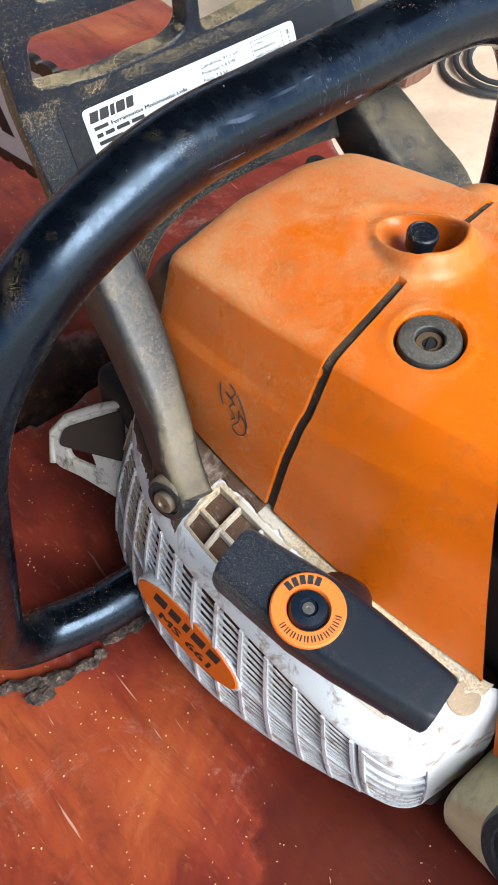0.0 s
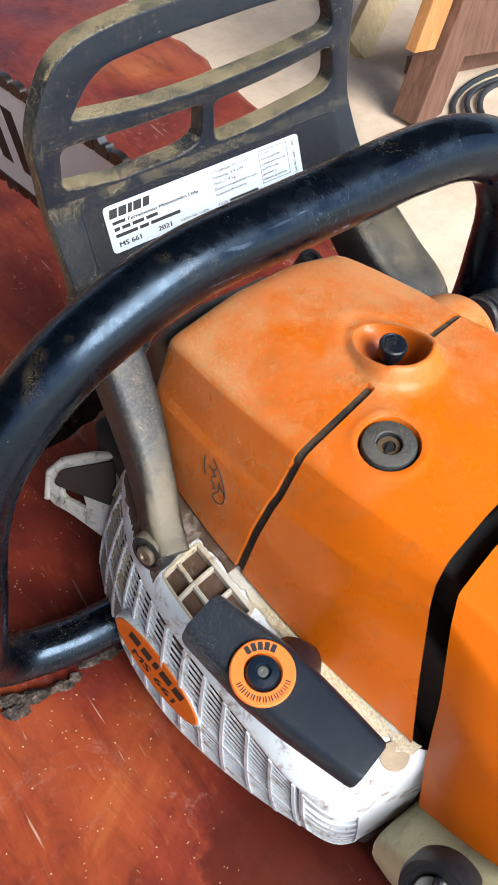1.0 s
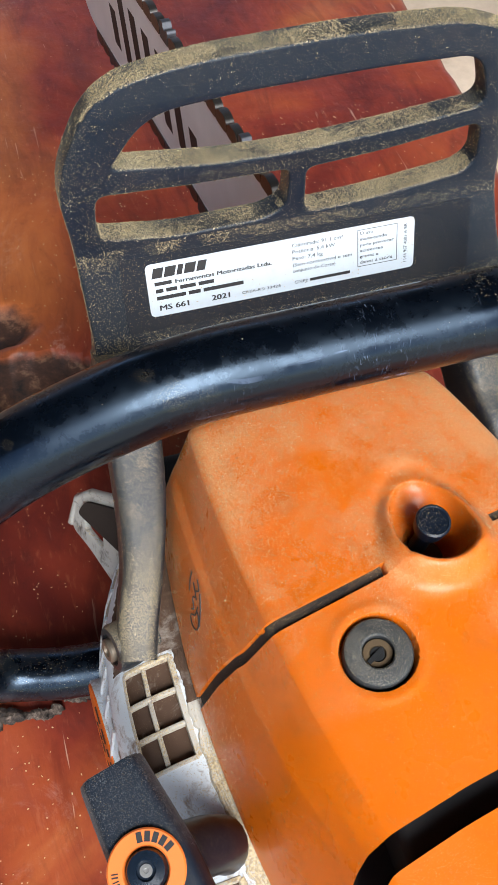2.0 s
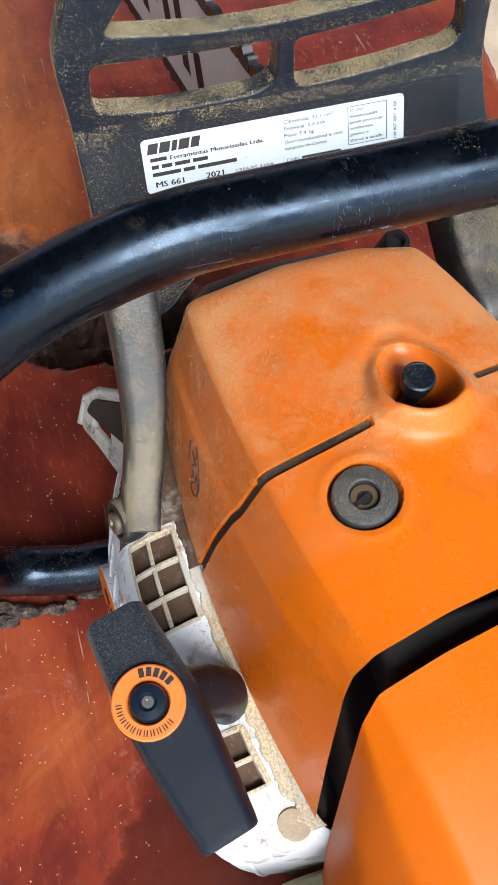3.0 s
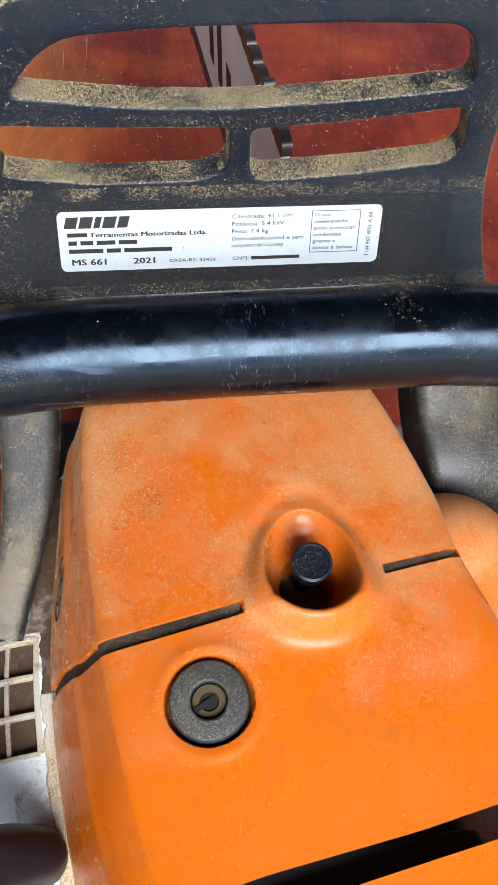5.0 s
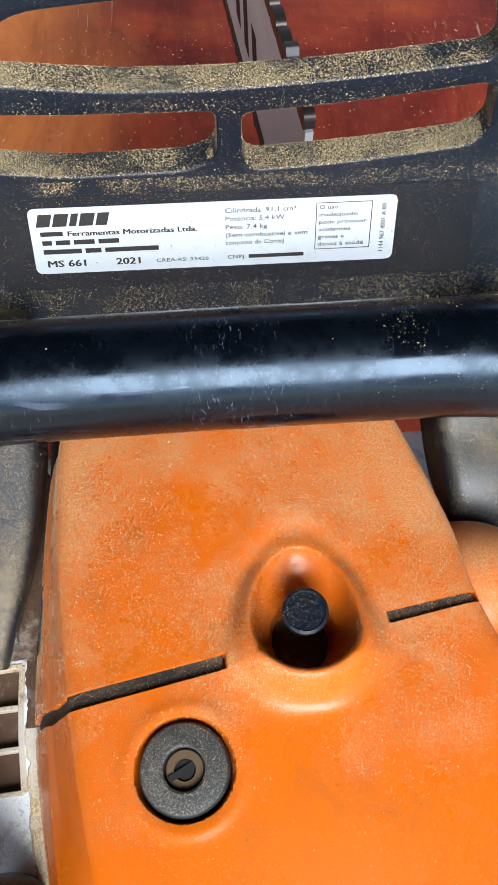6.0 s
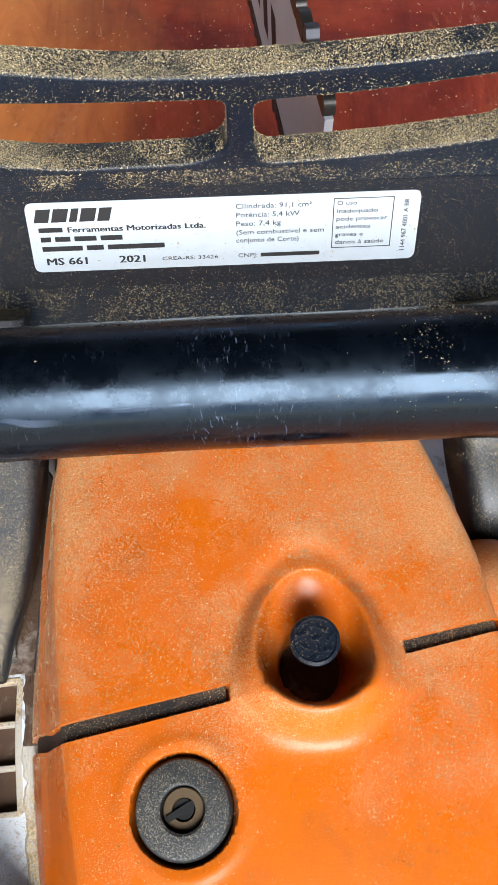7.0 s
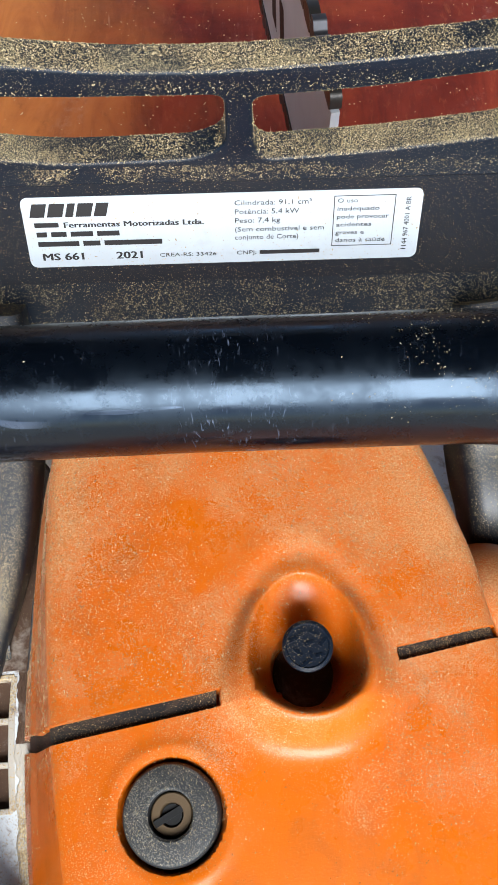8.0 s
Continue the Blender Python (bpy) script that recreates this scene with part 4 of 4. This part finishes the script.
chain = new("saw_chain")
chain["label"] = "oily dark steel saw chain"
chain.parent = saw
chain_m = plain("chain_steel", (0.07, 0.065, 0.06), 0.4, 0.8)
shiny = plain("cutter_steel", (0.10, 0.10, 0.11), 0.55, 0.9)
bm = plate([rounded([(-9, 0), (9, 0), (9, 8), (4, 10.5), (-4, 10.5), (-9, 8)], 2.5, 3)], 6)
link = part("link", bm, chain_m, chain)
bm = plate([rounded([(-8, 0), (8, 0), (8.5, 13), (3, 13.5), (0, 9), (-4, 9), (-6, 12), (-8, 10)], 1, 2)], 7)
cutter = part("cutter", bm, shiny, chain)
first = True


def on_bar(s, up):
    h = bar_half(s) * 0.86 * (1 if up else -1)
    m = Matrix((bar_d, bar_u if up else -bar_u, bar_s)).transposed().to_4x4()
    return Matrix.Translation((bar_at(s, h, -3)) * 0.001) @ m


for up in (True, False):
    for k in range(21):
        s = 20 + 18.6 * k
        src = cutter if k % 4 == 2 else link
        o = src if first and src is link else src.copy()
        if o is not src:
            scene.collection.objects.link(o)
        first = False
        o.matrix_basis = on_bar(s, up)
cutter.matrix_basis = on_bar(405, True)

# clutch cover beside the bar's root
bm = bmesh.new()
loft(bm, [[(x, p.x, p.y) for p in rounded([(150, 70), (150, 170), (60, 200), (-60, 190), (-80, 80)], 25, 5)] for x in (72, 112, 118)])
part("sprocket_cover", bm, white_shell, saw, "white plastic sprocket cover", bevel=5)
bm = bmesh.new()
loft(bm, [[(x, p.x, p.y) for p in rounded([(150, 12), (150, 150), (-90, 150), (-90, 12)], 12, 4)] for x in (-60, 70)])
part("crankcase", bm, plain("crankcase_metal", (0.05, 0.045, 0.04), 0.6), saw, "dirty dark crankcase", bevel=4)
for x, y in ((-40, 120), (50, 120), (-40, -70), (50, -70)):
    bm = bmesh.new()
    turned(bm, [(12, -0.5), (13, 2), (11, 13)], Matrix.Translation((x, y, 0)), 20)
    part("foot", bm, black_clean, saw)

# ---------------------------------------------------------------- bits on the slab
strip_m = Mat("bark_strip", 0.85)
strip_m.color(strip_m.ramp(strip_m.noise(170, 8, 0.75), (0.40, (0.010, 0.007, 0.006)), (0.54, (0.07, 0.048, 0.036)), (0.70, (0.30, 0.23, 0.18))))
strip_m.bump(strip_m.noise(420, 6, 0.75), 0.9, 0.002)


def bark_piece(points, r, label):
    bm = bmesh.new()
    path = [catmull([Vector(p) for p in points], i / 70) for i in range(71)]
    rod(bm, path, lambda s: r * (0.3 + 0.8 * math.sin(math.pi * min(max(s, 0.03), 0.97)) ** 0.5), 14)
    for v in bm.verts:
        q = v.co * 0.11
        f = v.co * 0.45
        v.co += Vector((noise.noise(q), noise.noise(q + Vector((9, 0, 0))), 0.5 * noise.noise(q + Vector((0, 9, 0))))) * r * 1.1
        v.co += Vector((noise.noise(f), noise.noise(f + Vector((5, 0, 0))), noise.noise(f + Vector((0, 5, 0))))) * r * 0.5
        v.co.z = max(-1.6, v.co.z)
    return tagged(part("bark_strip", bm, strip_m.m, angle=30), label, "bark")


bark_piece([(-200, 122, 1), (-188, 112, 3), (-172, 104, 4), (-158, 99, 5), (-146, 96, 4), (-136, 98, 3)], 3.4, "curled strip of dark grey bark lying on the slab")
bark_piece([(-186, 100, 1), (-178, 99, 3), (-170, 103, 2)], 3.6, "small curled piece of dark bark on the slab")
bark_piece([(-132, 104, 1), (-120, 103, 4), (-106, 100, 3)], 3.8, "short dark bark scrap by the handlebar")

rng = random.Random(5)
bm = bmesh.new()
for _ in range(2600):
    x, y = rng.uniform(-300, 330), rng.uniform(-220, 620)
    if -110 < x < 110 and -100 < y < 180 or pit(x, y) > 0:
        continue
    z = 1.2 * noise.noise((x * 0.02, y * 0.008, 0)) - 1.0
    ln, w = rng.uniform(0.4, 1.2) * (2.4 if rng.random() < 0.06 else 1), rng.uniform(0.3, 0.7)
    box(bm, (x, y, z + 0.3), (ln, w, 0.35), Matrix.Rotation(rng.uniform(0, 3.1), 3, "Z"))
tagged(part("wood_chips", bm, plain("chip_wood", (0.58, 0.42, 0.24), 0.8), smooth=False), "scattered pale wood chips and sawdust crumbs on the slab", "wood chips", kind="stuff")

# ---------------------------------------------------------------- loose sawdust
grain_mat = Mat("sawdust_grains", 0.85)
geo = grain_mat.t.nodes.new("ShaderNodeNewGeometry")
grain_mat.color(grain_mat.ramp(geo.outputs["Random Per Island"], (0.0, (0.13, 0.095, 0.045)), (0.45, (0.31, 0.235, 0.12)), (0.8, (0.50, 0.395, 0.22)), (1.0, (0.74, 0.62, 0.40))))


def sprinkle(ob, count, small, large, chance, label, seed, mat=None):
    """Crumbs of sawdust strewn over a mesh; chance(point in mm, normal) gives the odds that one lies there."""
    r = np.random.default_rng(seed)
    me = ob.data
    me.calc_loop_triangles()
    co = np.empty(len(me.vertices) * 3, np.float32)
    me.vertices.foreach_get("co", co)
    tri = np.empty(len(me.loop_triangles) * 3, np.int32)
    me.loop_triangles.foreach_get("vertices", tri)
    p = co.reshape(-1, 3)[tri.reshape(-1, 3)] * 1000
    n = np.cross(p[:, 1] - p[:, 0], p[:, 2] - p[:, 0])
    area = np.linalg.norm(n, axis=1) + 1e-12
    n = n / area[:, None]
    mid = p.reshape(-1, 3).mean(axis=0)
    if np.einsum("ij,ij,i->", p[:, 0] - mid, n, area) < 0:
        n = -n
    pick = np.searchsorted(np.cumsum(area) / area.sum(), r.random(count))
    pick = np.minimum(pick, len(area) - 1)
    a, b = r.random(count), r.random(count)
    flip = a + b > 1
    a[flip], b[flip] = 1 - a[flip], 1 - b[flip]
    q = p[pick]
    spot = q[:, 0] + (q[:, 1] - q[:, 0]) * a[:, None] + (q[:, 2] - q[:, 0]) * b[:, None]
    keep = np.array([chance(Vector(s), Vector(m)) for s, m in zip(spot, n[pick])]) > r.random(count)
    spot, up = spot[keep], n[pick][keep]
    k = len(spot)
    size = small + (large - small) * r.random(k) ** 2
    shape = r.normal(size=(k, 4, 3)) * 0.35 + np.array(((1, 0, -0.3), (-0.5, 0.87, -0.3), (-0.5, -0.87, -0.3), (0, 0, 0.7)))
    verts = (spot + up * 0.05)[:, None] + shape * (size * 0.5)[:, None, None]
    faces = np.array(((0, 1, 2), (0, 1, 3), (1, 2, 3), (2, 0, 3)))[None] + (np.arange(k) * 4)[:, None, None]
    out = bpy.data.meshes.new("sawdust")
    out.from_pydata((verts.reshape(-1, 3) * 0.001).tolist(), [], faces.reshape(-1, 3).tolist())
    out.materials.append(mat or grain_mat.m)
    return tagged(new("sawdust", out), label, "sawdust", kind="stuff")


def step(x, a, b):
    return min(1.0, max(0.0, (x - a) / (b - a)))


def blotch(p, scale, seed=0.0):
    return 0.5 + 0.5 * noise.noise(Vector((p.x * scale, p.y * scale + seed, p.z * scale)))


def on_cover(p, n):
    patch = step(blotch(p, 0.035) + 0.35 * (blotch(p, 0.16, 7) - 0.5), 0.36, 0.66)
    back = 0.16 + 0.84 * step(p.y + 30 * (blotch(p, 0.03, 3) - 0.5), -12, 34)
    patch = max(patch, 0.9 * step(p.y + 20 * (blotch(p, 0.06, 9) - 0.5), 78, 108))
    return (0.14 + 0.9 * patch) * back * (0.42 + 0.58 * step(n.z, 0.25, 0.8))


def on_guard(p, n):
    if n.z > 0.55:
        bare = step(blotch(p, 0.07, 5), 0.36, 0.46)
        return 0.15 + 0.85 * bare
    if n.y < -0.3:
        low_left = step(-p.x, -60, 40)
        under = max((0.35 + 0.65 * low_left) * math.exp(-max(0, 301 - p.z) / 3.5) if p.z < 304 else 0, 0.22 * math.exp(-((p.z - 331) / 3) ** 2), 0.6 * step(p.z, 272, 267), 0.10 * step(p.x, -64, -72))
        if -64 < p.x < 80 and 270 < p.z < 296:
            under *= 0.03
        return (0.02 + 0.75 * under) * step(blotch(p, 0.09, 2), 0.26, 0.46)
    return 0.12


def on_arm(p, n):
    return (0.10 + 0.9 * step(n.z, 0.1, 0.7)) * (0.25 + 0.75 * step(blotch(p, 0.08, 4), 0.4, 0.6))


sprinkle(cover, 210000, 0.16, 0.50, on_cover, "fine tan sawdust lying over the engine cover", 1)
sprinkle(guard, 420000, 0.24, 0.58, on_guard, "thick tan sawdust on the ledges of the hand guard", 2)
for k, ob in enumerate([o for o in guard.children if o.name.startswith("guard_arm")]):
    sprinkle(ob, 40000, 0.18, 0.50, on_arm, "tan sawdust on a guard arm", 3 + k)
sprinkle(grip, 60000, 0.18, 0.42, lambda p, n: step(p.y + 12 * (blotch(p, 0.1) - 0.5), -34, -20) * 0.9 + 0.012, "dark gritty dust on the pull-start grip", 6, plain("grit", (0.10, 0.105, 0.11), 0.5, 0, 0.9, 3000))
sprinkle(knob, 7000, 0.15, 0.4, lambda p, n: 0.6 * step(n.z, 0.3, 0.9), "tan sawdust on the cover knob", 7)
sprinkle(handle, 90000, 0.16, 0.45, lambda p, n: 0.8 * step(n.z, 0.2, 0.7) * (math.exp(-((p.x - 46) / 12) ** 2) * step(blotch(p, 0.11, 8), 0.45, 0.6) + 0.5 * step(p.z, 110, 80) + 0.01), "sawdust on the handlebar", 8)

# ---------------------------------------------------------------- workshop behind
def beam(bm, a, b, w, d):
    a, b = Vector(a), Vector(b)
    m = along(b - a, (a + b) / 2, (1, 0.2, 0))
    box(bm, (0, 0, 0), (w, d, (b - a).length))
    bmesh.ops.transform(bm, matrix=m, verts=bm.verts[-8:])


bench = empty("trestle", "rough brown timber trestle standing on the floor", "trestle")
for a, b in (((1.50, 1.30, -0.75), (1.70, 1.30, 0.1)), ((2.5, 1.05, -0.75), (2.3, 1.1, 0.1))):
    bm = bmesh.new()
    beam(bm, a, b, 0.13, 0.08)
    part("leg", bm, brown_timber, bench, mm=False, smooth=False, bevel=4)
for z, w in ((-0.56, 0.15), (-0.06, 0.12)):
    bm = bmesh.new()
    beam(bm, (1.57, 1.36, z), (2.44, 1.13, z), 0.045, w)
    part("rail", bm, brown_timber, bench, mm=False, smooth=False, bevel=3)
bm = bmesh.new()
beam(bm, (1.425, 1.27, -0.53), (1.53, 1.275, -0.12), 0.10, 0.03)
part("cleat", bm, orange_timber, bench, "short orange-brown board nailed to the leg", mm=False, smooth=False, bevel=3)
bm = bmesh.new()
beam(bm, (1.557, 1.62, -0.735), (1.86, 1.78, -0.56), 0.10, 0.03)
tagged(part("board", bm, pale_timber, mm=False, smooth=False, bevel=3), "pale board leaning behind the trestle", "board")
bm = bmesh.new()
beam(bm, (1.62, 1.46, -0.725), (2.6, 1.25, -0.725), 0.05, 0.05)
tagged(part("plank", bm, brown_timber, mm=False, smooth=False, bevel=3), "dark brown plank lying under the trestle", "plank")
bm = bmesh.new()
rod(bm, [(1.80 + (0.26 - 0.0015 * a) * math.cos(a * 0.22), 1.16 + (0.19 - 0.001 * a) * math.sin(a * 0.22), -0.742 + 0.006 * math.sin(a * 0.5)) for a in range(76)], 0.008, 8)
tagged(part("hose", bm, plain("hose_grey", (0.03, 0.034, 0.036), 0.6), mm=False), "dark grey hose coiled on the floor", "hose")
